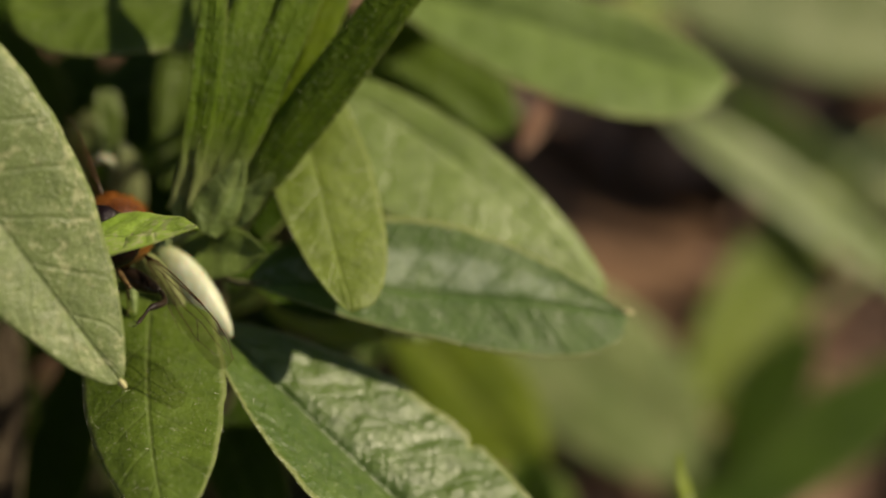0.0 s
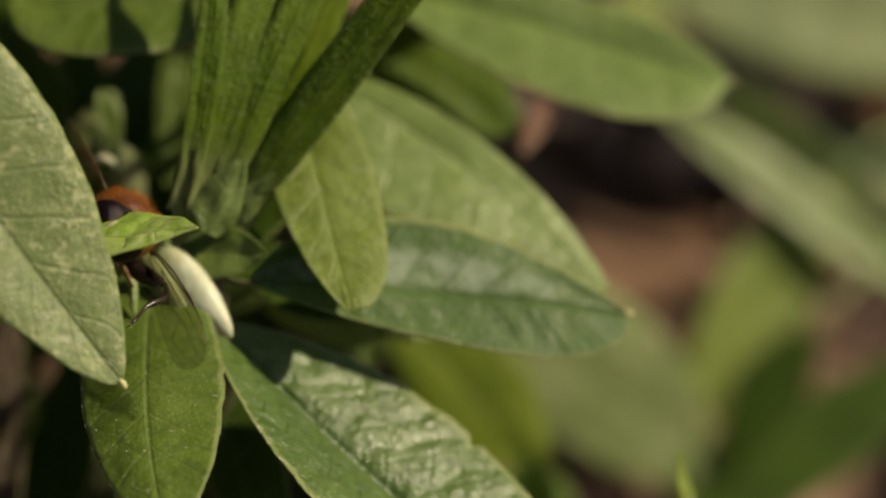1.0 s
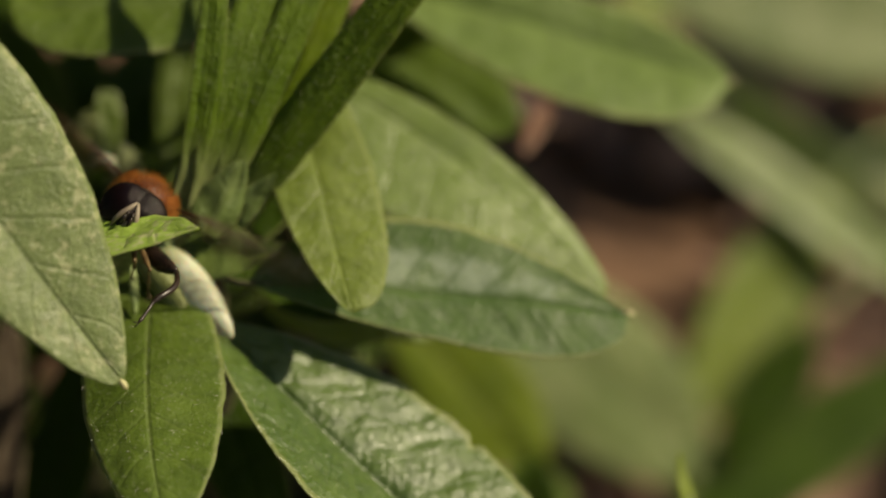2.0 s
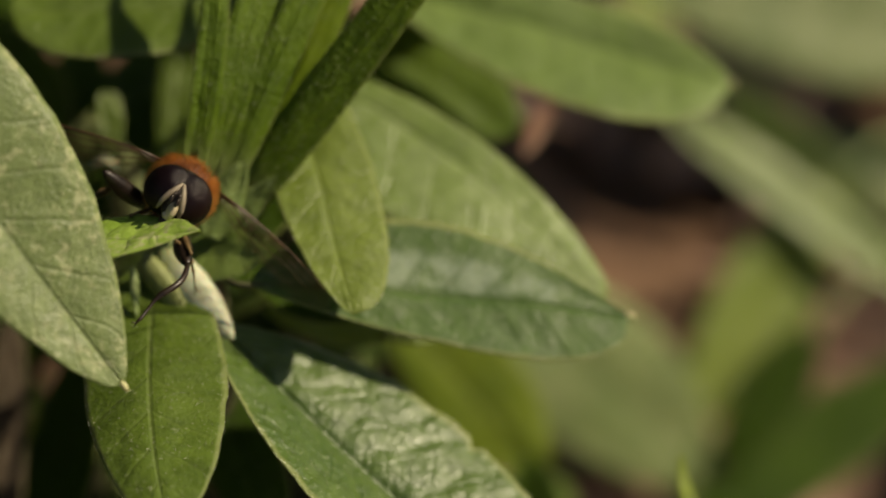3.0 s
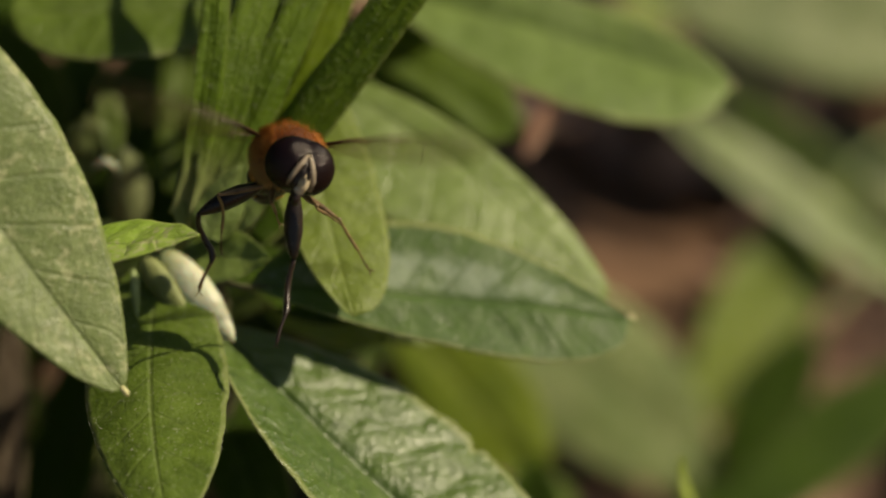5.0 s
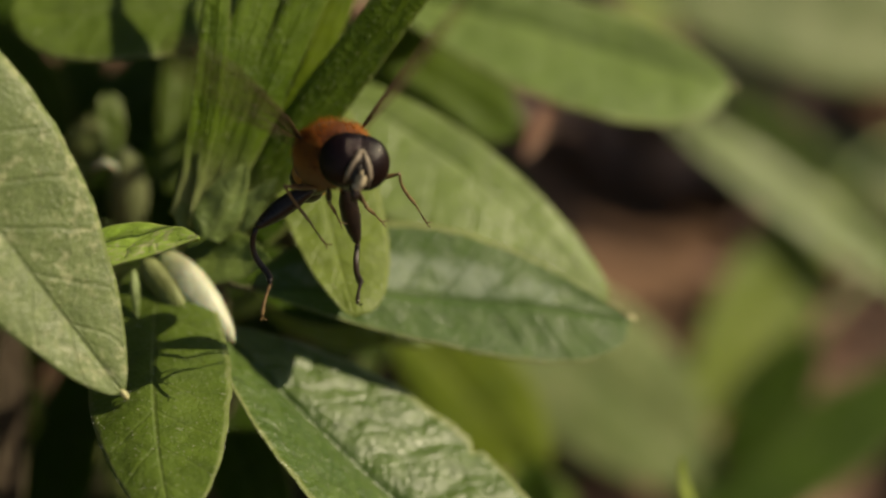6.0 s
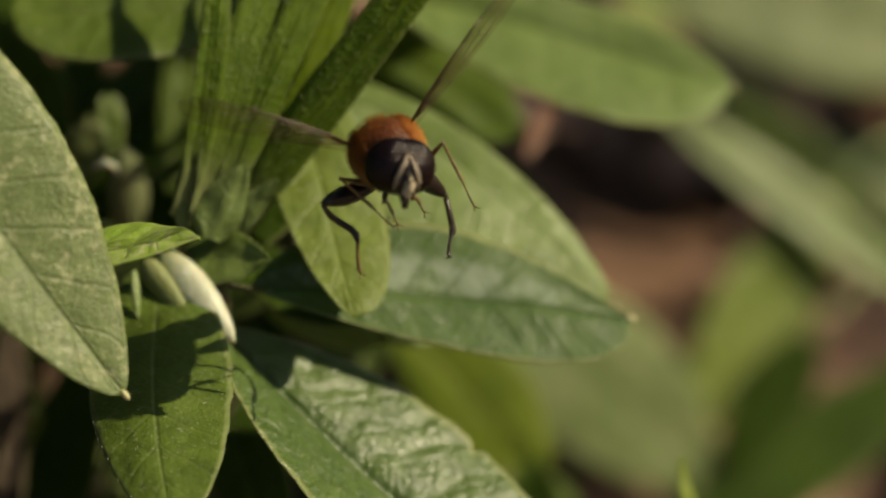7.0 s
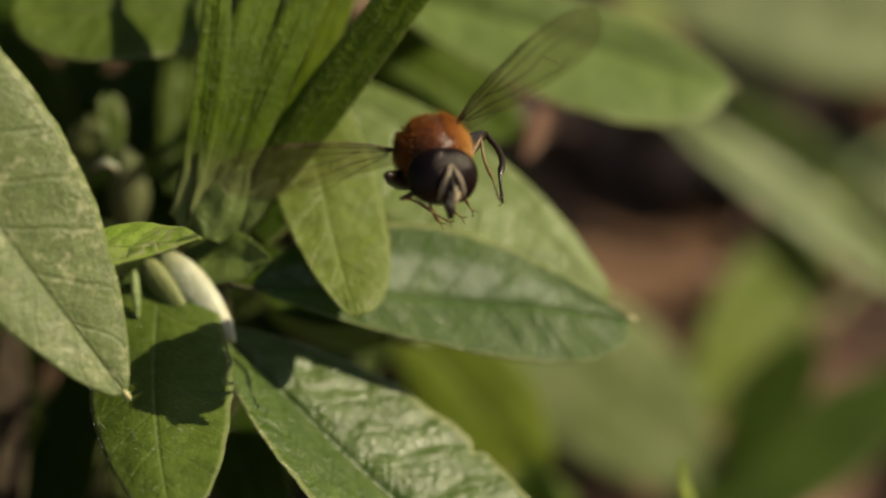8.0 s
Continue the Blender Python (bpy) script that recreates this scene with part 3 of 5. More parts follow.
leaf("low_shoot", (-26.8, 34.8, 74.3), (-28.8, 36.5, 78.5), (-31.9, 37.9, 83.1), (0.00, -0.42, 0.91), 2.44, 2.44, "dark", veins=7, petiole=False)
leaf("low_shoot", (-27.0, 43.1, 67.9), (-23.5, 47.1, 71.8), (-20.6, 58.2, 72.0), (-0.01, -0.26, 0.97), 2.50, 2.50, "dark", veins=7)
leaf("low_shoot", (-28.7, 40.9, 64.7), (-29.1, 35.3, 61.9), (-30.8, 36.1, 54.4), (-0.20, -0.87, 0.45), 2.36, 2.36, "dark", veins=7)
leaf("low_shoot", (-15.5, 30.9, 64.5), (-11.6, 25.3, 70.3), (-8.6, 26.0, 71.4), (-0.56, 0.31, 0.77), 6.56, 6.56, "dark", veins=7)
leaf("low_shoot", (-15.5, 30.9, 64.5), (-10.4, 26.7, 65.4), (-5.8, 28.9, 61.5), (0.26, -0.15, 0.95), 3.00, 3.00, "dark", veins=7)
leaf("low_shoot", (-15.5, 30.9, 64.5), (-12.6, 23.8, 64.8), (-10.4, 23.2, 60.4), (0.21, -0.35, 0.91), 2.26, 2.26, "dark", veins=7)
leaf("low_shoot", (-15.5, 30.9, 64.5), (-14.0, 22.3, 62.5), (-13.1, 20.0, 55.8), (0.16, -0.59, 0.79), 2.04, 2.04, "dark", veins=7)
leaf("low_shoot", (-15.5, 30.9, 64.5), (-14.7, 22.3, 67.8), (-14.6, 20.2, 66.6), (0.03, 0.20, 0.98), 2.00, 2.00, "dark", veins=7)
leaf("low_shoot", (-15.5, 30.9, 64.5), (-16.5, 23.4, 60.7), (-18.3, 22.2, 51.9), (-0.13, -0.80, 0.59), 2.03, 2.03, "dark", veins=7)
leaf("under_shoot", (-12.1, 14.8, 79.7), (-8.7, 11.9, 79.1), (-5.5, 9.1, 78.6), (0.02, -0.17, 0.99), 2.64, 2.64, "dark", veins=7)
leaf("under_shoot", (-4.1, 42.6, 54.9), (1.7, 41.6, 47.5), (8.0, 40.4, 39.7), (0.32, -0.87, 0.38), 4.70, 3.80, "yellow", veins=7)
leaf("under_shoot", (0.8, 70.4, 37.1), (14.7, 72.3, 25.9), (26.0, 72.4, 12.0), (0.46, -0.79, 0.40), 7.52, 6.98, "grey", veins=7)
leaf("under_shoot", (-3.4, 16.5, 71.8), (-7.5, 16.2, 73.0), (-11.6, 15.9, 74.3), (0.30, -0.38, 0.87), 1.53, 1.53, "yellow", veins=7)
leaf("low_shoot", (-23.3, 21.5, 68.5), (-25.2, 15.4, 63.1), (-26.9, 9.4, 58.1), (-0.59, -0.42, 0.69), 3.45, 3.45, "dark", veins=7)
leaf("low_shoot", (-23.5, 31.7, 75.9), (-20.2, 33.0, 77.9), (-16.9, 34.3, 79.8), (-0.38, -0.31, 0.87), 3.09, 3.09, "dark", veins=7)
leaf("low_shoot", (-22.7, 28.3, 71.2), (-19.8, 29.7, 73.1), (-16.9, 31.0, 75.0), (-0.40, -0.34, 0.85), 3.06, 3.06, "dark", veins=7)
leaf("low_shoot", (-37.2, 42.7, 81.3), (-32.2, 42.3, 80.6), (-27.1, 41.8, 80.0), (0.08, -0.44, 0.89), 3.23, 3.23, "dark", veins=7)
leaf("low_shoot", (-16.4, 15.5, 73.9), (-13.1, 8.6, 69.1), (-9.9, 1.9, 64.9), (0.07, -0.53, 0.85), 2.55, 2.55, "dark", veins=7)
leaf("sprout", (15.3, 0.8, 66.8), (15.1, 4.1, 68.0), (14.8, 7.5, 69.3), (0.61, -0.24, 0.76), 0.74, 0.74, "yellow", veins=3)
leaf("far_shoot", (40.2, 100.7, 28.0), (32.1, 89.5, 20.9), (24.5, 78.9, 14.4), (0.40, -0.68, 0.62), 5.58, 5.58, "yellow", veins=7)
leaf("far_shoot", (50.0, 91.0, 19.4), (35.0, 95.2, 29.8), (20.5, 99.1, 39.8), (0.30, -0.65, 0.70), 2.5, 2.7, "dull", veins=7)
leaf("far_shoot", (49.1, 98.0, 17.2), (38.8, 104.0, 25.8), (28.5, 110.1, 34.5), (-0.12, -0.87, 0.47), 3.6, 3.6, "plain", veins=7)
leaf("far_shoot", (57.8, 108.3, 18.0), (48.5, 110.9, 21.8), (39.1, 113.6, 25.6), (0.18, -0.54, 0.82), 2.98, 2.98, "grey", veins=7)
leaf("far_shoot", (60.3, 114.0, 34.9), (40.1, 115.3, 39.3), (20.3, 116.5, 43.6), (0.13, -0.64, 0.76), 7.37, 7.37, "grey", veins=7)
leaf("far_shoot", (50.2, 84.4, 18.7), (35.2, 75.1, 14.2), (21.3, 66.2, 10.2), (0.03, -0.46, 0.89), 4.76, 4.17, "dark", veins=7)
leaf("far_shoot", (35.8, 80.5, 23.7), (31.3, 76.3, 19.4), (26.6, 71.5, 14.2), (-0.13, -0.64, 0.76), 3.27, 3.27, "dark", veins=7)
leaf("far_shoot", (24.8, 128.4, 29.3), (22.0, 130.6, 32.4), (19.2, 132.7, 35.5), (0.52, -0.40, 0.76), 4.13, 4.13, "yellow", veins=7, petiole=False)
leaf("main_shoot", (-13.6, 7.4, 86.0), (-11.9, 7.6, 87.1), (-9.8, 8.4, 89.5), (0.10, -0.78, 0.61), 0.99, 0.86, "pale", pq=(.35,.7), veins=2, quilt=.02, fold=(4, -14), bw=.6, petiole=False)
leaf("main_shoot", (-14.5, 7.3, 86.4), (-15.6, 7.6, 87.6), (-14.4, 9.1, 91.8), (0.35, -0.74, 0.58), 0.85, 0.99, "pale", pq=(.35,.7), veins=2, quilt=.02, fold=(-8, 6), bw=.6, petiole=False)
leaf("low_shoot", (-28.5, 18.8, 71.5), (-28.7, 16.1, 66.0), (-29.0, 12.4, 58.9), (0.50, -0.64, 0.57), 1.27, 1.27, "withered", pq=(.4,.4), veins=5, petiole=False)
# -- end of leaf rows


def spindle(base, tip, width, bulge=0.6, sides=16, n=18, flat=0.7):
    """A pointed bud between two points (millimetres), from its base."""
    a, c = Vector(base) * MM, Vector(tip) * MM
    d = (c - a).normalized()
    u = d.orthogonal().normalized()
    v = d.cross(u)
    bm = bmesh.new()
    rings = []
    for i in range(n + 1):
        s = i / n
        r = width * MM * (0.28 * (1 - s) ** 2 + max(0.02, math.sin(math.pi * min(s, 0.985) ** bulge)) ** 0.6)
        if s > 0.97:
            r *= 0.5
        rings.append([bm.verts.new((c - a) * s + r * ((1 + 0.05 * math.cos(3 * q)) * math.cos(q) * u + flat * math.sin(q) * v)) for q in (2 * math.pi * j / sides for j in range(sides))])
    for r0, r1 in zip(rings, rings[1:]):
        for j in range(sides):
            bm.faces.new((r0[j], r0[(j + 1) % sides], r1[(j + 1) % sides], r1[j]))
    bm.faces.new(rings[0][::-1])
    bm.faces.new(rings[-1])
    return bm, a


def foliage(name, label, box, count, seed, material, size=(12, 22)):
    """Crowded leaves inside a box (millimetres), one mesh: what nobody could count."""
    rnd = random.Random(seed)
    verts, faces, uvs = [], [], []
    (x0, x1), (y0, y1), (z0, z1) = box
    for _ in range(count):
        at = Vector((rnd.uniform(x0, x1), rnd.uniform(y0, y1), rnd.uniform(z0, z1)))
        turn = Euler((rnd.gauss(0, 0.45), rnd.gauss(0, 0.45), rnd.uniform(0, 6.28))).to_matrix()
        long, wide, sag, trough = rnd.uniform(*size), rnd.uniform(0.17, 0.26), rnd.uniform(0.05, 0.35), rnd.uniform(0.1, 0.35)
        first = len(verts)
        for low in (0, 1):
            for i in range(9):
                q = i / 8
                w = wide * long * max(0.02, math.sin(math.pi * q ** 0.85)) ** 0.75
                for c in (-1, -0.5, 0, 0.5, 1):
                    p = Vector((long * q, w * c, -sag * long * q * q + trough * w * abs(c) - 0.15 * low * (1 - 0.6 * abs(c))))
                    verts.append((at + turn @ p) * MM)
                    uvs.append((q, (c + 1) / 2))
        for low in (0, 45):
            for i in range(8):
                for j in range(4):
                    a = first + low + i * 5 + j
                    faces.append((a, a + 1, a + 6, a + 5) if not low else (a, a + 5, a + 6, a + 1))
        for i in range(8):
            for j in (0, 4):
                a = first + i * 5 + j
                faces.append((a, a + 5, a + 50, a + 45))
    me = bpy.data.meshes.new(name)
    me.from_pydata(verts, [], faces)
    layer = me.uv_layers.new(name="leaf")
    for loop in me.loops:
        layer.data[loop.index].uv = uvs[loop.vertex_index]
    me.polygons.foreach_set("use_smooth", [True] * len(me.polygons))
    me.materials.append(material)
    return tagged(new(name, me), label, "foliage", kind="stuff")


# Undergrowth fills the gaps; its dark colour stands in for deep shade.
foliage("undergrowth", "crowded green leaves low in the shade, the shade partly in their colour", ((-50, 8), (2, 30), (4, 50)), 150, 21, LEAF["dark"])
foliage("undergrowth", "crowded green leaves low in the shade, the shade partly in their colour", ((-60, -8), (30, 75), (4, 45)), 150, 22, LEAF["dark"])
# Leaf masses outside the view, added only to block sky and sun.
foliage("unseen_shade_leaves", "unseen dark leaves added beside the shoots to block sky light", ((-120, -52), (-50, 110), (5, 150)), 420, 23, LEAF["dark"], (18, 32))
foliage("unseen_shade_leaves", "unseen dark leaves added above and behind the shoots to block sky light", ((-100, -12), (52, 140), (108, 180)), 330, 24, LEAF["dark"], (18, 32))
foliage("unseen_shade_leaves", "unseen leaves added at the far side to shade the soil", ((66, 108), (141, 196), (54, 74)), 36, 25, LEAF["plain"], (14, 26))


def small_growth():
    main, upper = PLANTS["main_shoot"], PLANTS["upper_shoot"]
# -- growth rows
    bm, at = spindle((-16.7, 6.6, 85.2), (-12.2, 2.0, 82.4), 1.25, bulge=0.85)
    part("bud", bm, BUD, main, "cream-coloured closed bud", at - main.location)
    bm, at = spindle((-17.6, 5.8, 85.5), (-14.1, 2.1, 82.5), 0.72, bulge=0.7)
    part("bud_scale", bm, BUD_GREEN, main, "olive green bud scale", at - main.location)
    bm, at = spindle((-18.0, 4.4, 85.8), (-17.7, 2.3, 83.7), 0.29, bulge=0.9)
    part("bud_stalk", bm, STEM, main, "thin pale green bud stalk", at - main.location)
    bm, at = spindle((-20.8, 23.0, 74.0), (-20.6, 21.9, 83.0), 1.36, bulge=1.25)
    part("bud", bm, BUD_GREY, upper, "pale grey-green young bud", at - upper.location)
    path = [Vector(p) * MM - upper.location for p in ((-21.9, 17.0, 84.6), (-21.5, 17.1, 84.8), (-21.0, 16.8, 85.1), (-20.5, 16.7, 84.9), (-20.3, 16.6, 84.4))]
    part("curled_tip", tube(bmesh.new(), path, [0.00011, 0.00021, 0.00025, 0.00021, 0.00007], 8), BUD, upper, "pale curled leaf tip")
# -- end of growth rows


small_growth()


# ---- hoverfly ----
def thorax_hair_material():
    k = Nodes("fly_orange_hair")
    sep = k.tree.nodes.new("ShaderNodeSeparateXYZ")
    k.put(sep.inputs[0], k.coord("Object"))
    side = k.span(k.math("ADD", k.math("ABSOLUTE", sep.outputs[0]), k.math("MULTIPLY", sep.outputs[2], -0.7)), 0.0004, 0.0022)
    low = k.span(sep.outputs[2], -0.0012, 0.0004, 1.0, 0.0)
    top = k.mix(k.span(k.noise(700.0, 3.0), 0.35, 0.65), (0.27, 0.08, 0.012), (0.5, 0.19, 0.03))
    col = k.mix(low, k.mix(side, top, (0.66, 0.34, 0.08)), (0.62, 0.45, 0.2))
    k.principled(Base_Color=col, Roughness=0.45, Specular_IOR_Level=0.5)
    t = k.tree.nodes.new("ShaderNodeBsdfTranslucent")
    k.put(t.inputs["Color"], col)
    m = k.tree.nodes.new("ShaderNodeMixShader")
    m.inputs[0].default_value = 0.55
    k.put(m.inputs[1], k.bsdf.outputs[0])
    k.put(m.inputs[2], t.outputs[0])
    k.put(k.out.inputs["Surface"], m.outputs[0])
    return k.mat


FLY_HAIR = thorax_hair_material()
FLY_THORAX = plain_material("fly_thorax_brown", (0.06, 0.017, 0.006), (0.13, 0.04, 0.011), 700.0, 0.38, 0.00006)
FLY_EYE = plain_material("fly_eye_dark", (0.005, 0.0017, 0.0017), (0.009, 0.0034, 0.003), 600.0, 0.13, spec=0.3, Specular_Tint=(1.0, 0.9, 0.88))
FLY_FACE = plain_material("fly_face_pale", (0.40, 0.33, 0.21), (0.58, 0.5, 0.35), 900.0, 0.5)
FLY_DUST = plain_material("fly_face_dust", (0.19, 0.15, 0.11), (0.32, 0.27, 0.19), 1400.0, 0.6)
FLY_BLACK = plain_material("fly_black", (0.010, 0.007, 0.006), (0.03, 0.018, 0.012), 900.0, 0.32)
FLY_TAN = plain_material("fly_tan", (0.06, 0.036, 0.017), (0.26, 0.17, 0.075), 700.0, 0.4)
FLY_FOOT = plain_material("fly_foot_golden", (0.06, 0.033, 0.014), (0.30, 0.19, 0.08), 900.0, 0.4)
FLY_VEIN = plain_material("fly_vein_brown", (0.05, 0.026, 0.012), (0.09, 0.045, 0.02), 700.0, 0.4)
FLY_BAND = plain_material("fly_band_yellow", (0.4, 0.2, 0.04), (0.5, 0.28, 0.06), 900.0, 0.4)


def wing_material():
    k = Nodes("fly_wing_membrane")
    clear = k.tree.nodes.new("ShaderNodeBsdfTransparent")
    clear.inputs["Color"].default_value = (0.83, 0.81, 0.74, 1)
    k.principled(Base_Color=k.mix(k.noise(900.0), (0.16, 0.12, 0.07), (0.3, 0.25, 0.16)), Roughness=0.22, Specular_IOR_Level=0.8,
                 Normal=k.bump(k.noise(1100.0, 2.0), 0.0002))
    m = k.tree.nodes.new("ShaderNodeMixShader")
    m.inputs[0].default_value = 0.15
    k.put(m.inputs[1], clear.outputs[0])
    k.put(m.inputs[2], k.bsdf.outputs[0])
    k.put(k.out.inputs["Surface"], m.outputs[0])
    return k.mat


FLY_WING = wing_material()


def ball(bm, centre, radii, seg=24, rings=16, turn=None):
    """An ellipsoid in millimetres added to bm."""
    m = Matrix.Translation(Vector(centre) * MM) @ (turn or Matrix()) @ Matrix.Diagonal((*(r * MM for r in radii), 1))
    bmesh.ops.create_uvsphere(bm, u_segments=seg, v_segments=rings, radius=1, matrix=m)
    return bm


def rod(points, radii, sides=10):
    return tube(bmesh.new(), [Vector(p) * MM for p in points], [r * MM for r in radii], sides)


def compound_eye(centre, radii, turn):
    """An eye built of small lenses: a dark ellipsoid set with low cones, one for each facet (millimetres)."""
    bm = bmesh.new()
    grid = bmesh.new()
    bmesh.ops.create_icosphere(grid, subdivisions=6, radius=1)
    points = [v.co.copy() for v in grid.verts if v.co.y < 0.35]
    grid.free()
    place = Matrix.Translation(Vector(centre) * MM) @ turn @ Matrix.Diagonal((*(r * MM for r in radii), 1))
    ball(bm, centre, radii, 40, 30, turn)
    around = [(math.cos(q), math.sin(q)) for q in (math.pi * j / 3 for j in range(6))]
    for p in points:
        a = p.orthogonal().normalized()
        b = p.cross(a)
        tip = bm.verts.new(place @ (p * 1.0125))
        ring = [bm.verts.new(place @ (p * 1.0005 + 0.0205 * (c * a + s * b))) for c, s in around]
        for j in range(6):
            bm.faces.new((tip, ring[j], ring[(j + 1) % 6]))
    return bm


def rnd_skip(d):
    """Thins the hair over the bare middle of the back."""
    return noise.noise(d * 31) > -0.3


def fur(centre, radii, count, length, seed, keep=lambda d: True, droop=(0, 0.5, -0.2)):
    """Many fine tapering hairs on an ellipsoid (millimetres)."""
    rnd = random.Random(seed)
    bm = bmesh.new()
    for _ in range(count):
        d = Vector((rnd.gauss(0, 1), rnd.gauss(0, 1), rnd.gauss(0, 1))).normalized()
        if not keep(d):
            continue
        p = Vector((d.x * radii[0], d.y * radii[1], d.z * radii[2])) + Vector(centre)
        n = (d + Vector(droop) * rnd.uniform(0.2, 0.8) + 0.25 * Vector((rnd.gauss(0, 1), rnd.gauss(0, 1), rnd.gauss(0, 1)))).normalized()
        a = n.orthogonal().normalized()
        b = n.cross(a)
        size = length * rnd.uniform(0.6, 1.25)
        r = 0.013
        ring = [bm.verts.new((p + r * (math.cos(q) * a + math.sin(q) * b)) * MM) for q in (0, 2.094, 4.189)]
        end = bm.verts.new((p + n * size) * MM)
        for j in range(3):
            bm.faces.new((ring[j], ring[(j + 1) % 3], end))
    return bm


def wing_blade(side):
    """Blade of a wing: span along x, chord along y, slightly cambered."""
    bm = bmesh.new()
    n, k = 28, 8
    rows = []
    for i in range(n + 1):
        s = i / n
        x = 9.8 * s
        lead = -0.62 * math.sin(math.pi * min(1, s * 1.02)) ** 0.8
        chord = 0.4 + 3.35 * math.sin(math.pi * (0.05 + 0.80 * s)) ** 0.75 * (0.5 + 0.5 * s)
        q = max(0, (s - 0.78) / 0.22)
        shrink = math.sqrt(max(0.0, 1 - q * q))
        lead += chord * (1 - shrink) * 0.38
        chord = max(0.03, chord * shrink)
        row = []
        for j in range(k + 1):
            c = j / k
            z = 0.10 * math.sin(math.pi * c) + 0.05 * math.sin(c * 19 + s * 4) * s
            row.append(bm.verts.new((side * x * MM, (lead + chord * c) * MM, z * MM)))
        rows.append(row)
    for i in range(n):
        for j in range(k):
            bm.faces.new((rows[i][j], rows[i + 1][j], rows[i + 1][j + 1], rows[i][j + 1]))
    return bm


VEINS = (
    ([(0, 0), (1.7, -0.45), (3.7, -0.62), (6.1, -0.6), (8.3, -0.35), (9.5, 0.1), (10.1, 0.8)], 0.10, 0.03),
    ([(0, 0.1), (1.7, -0.25), (3.8, -0.36), (5.9, -0.52)], 0.08, 0.05),
    ([(0.4, 0.1), (2.2, 0.0), (4.4, 0.05), (6.8, 0.1), (9.5, 0.45)], 0.06, 0.02),
    ([(2.2, 0.0), (3.5, 0.5), (5.0, 0.85), (6.8, 0.7), (8.1, 1.0), (9.6, 1.1)], 0.045, 0.02),
    ([(0.5, 0.2), (2.4, 0.7), (4.4, 1.5), (6.3, 2.1), (8.3, 1.9)], 0.05, 0.02),
    ([(0.5, 0.3), (2.0, 1.1), (3.5, 2.1), (4.6, 2.7)], 0.04, 0.02),
    ([(3.7, 0.55), (3.8, 1.25)], 0.03, 0.03),
    ([(6.2, 0.75), (6.5, 2.05)], 0.03, 0.03),
    ([(5.6, -0.55), (6.5, -0.56), (7.2, -0.48)], 0.11, 0.07),
)


def wing_vein(side, points, r0, r1):
    pts = [Vector((side * x * 0.95, y, 0.12)) * MM for x, y in points]
    rad = [0.72 * (r0 + (r1 - r0) * i / (len(pts) - 1)) * MM for i in range(len(pts))]
    return tube(bmesh.new(), pts, rad, 5)


def leg(fly, name, hip, l1, l2, swollen, material, kink=0.0):
    fat = 0.56 if swollen else 0.17
    prof = [(0, 0.16), (0.12, fat * 0.62), (0.35, fat * 0.95), (0.6, fat), (0.82, fat * 0.7), (0.95, fat * 0.42), (1.0, 0.12)]
    bend = 0.16 if swollen else 0.05
    femur = part("femur", rod([(0, bend * math.sin(math.pi * s) * 1.5, -l1 * s) for s, _ in prof], [r for _, r in prof], 12), material, fly,
                 "swollen black hind femur" if swollen else "")
    thick = 0.2 if swollen else 0.1
    pts, rad = [], []
    n = 14
    for i in range(n + 1):
        s = i / n
        curve = 0.55 if swollen else 0.3
        pts.append((0.1 * math.sin(s * 5) + kink * (s / 0.6 if s < 0.6 else (1 - s) / 0.4) ** 1.4 - 0.45 * kink * math.sin(math.pi * min(1, s / 0.5)), curve * math.sin(math.pi * min(1, s / 0.62)) - (0.5 * max(0, s - 0.62)), -l2 * s))
        r = thick * (0.75 + 0.45 * s) if s < 0.58 else thick * (0.55 + 0.12 * math.cos((s - 0.58) * 75))
        rad.append(r if i < n else 0.04)
    bm = rod(pts, rad, 8)
    end = Vector(pts[-1])
    for sx in (-1, 1):
        tube(bm, [(end + Vector((sx * a, -b, -c))) * MM for a, b, c in ((0.03, 0, -0.02), (0.14, 0.1, 0.12), (0.2, 0.24, 0.14))], [0.04 * MM, 0.03 * MM, 0.012 * MM], 5)
    shin = part("shin", bm, FLY_BLACK if swollen else FLY_TAN, femur, "black shin with a pale golden foot" if kink > 0.4 else "")
    if swollen:
        shin.data.materials.append(FLY_FOOT if kink > 0.4 else FLY_BLACK)
        for face in shin.data.polygons:
            face.material_index = int(face.center.z < -0.6 * l2 * MM)
    return {"femur": femur, "shin": shin}


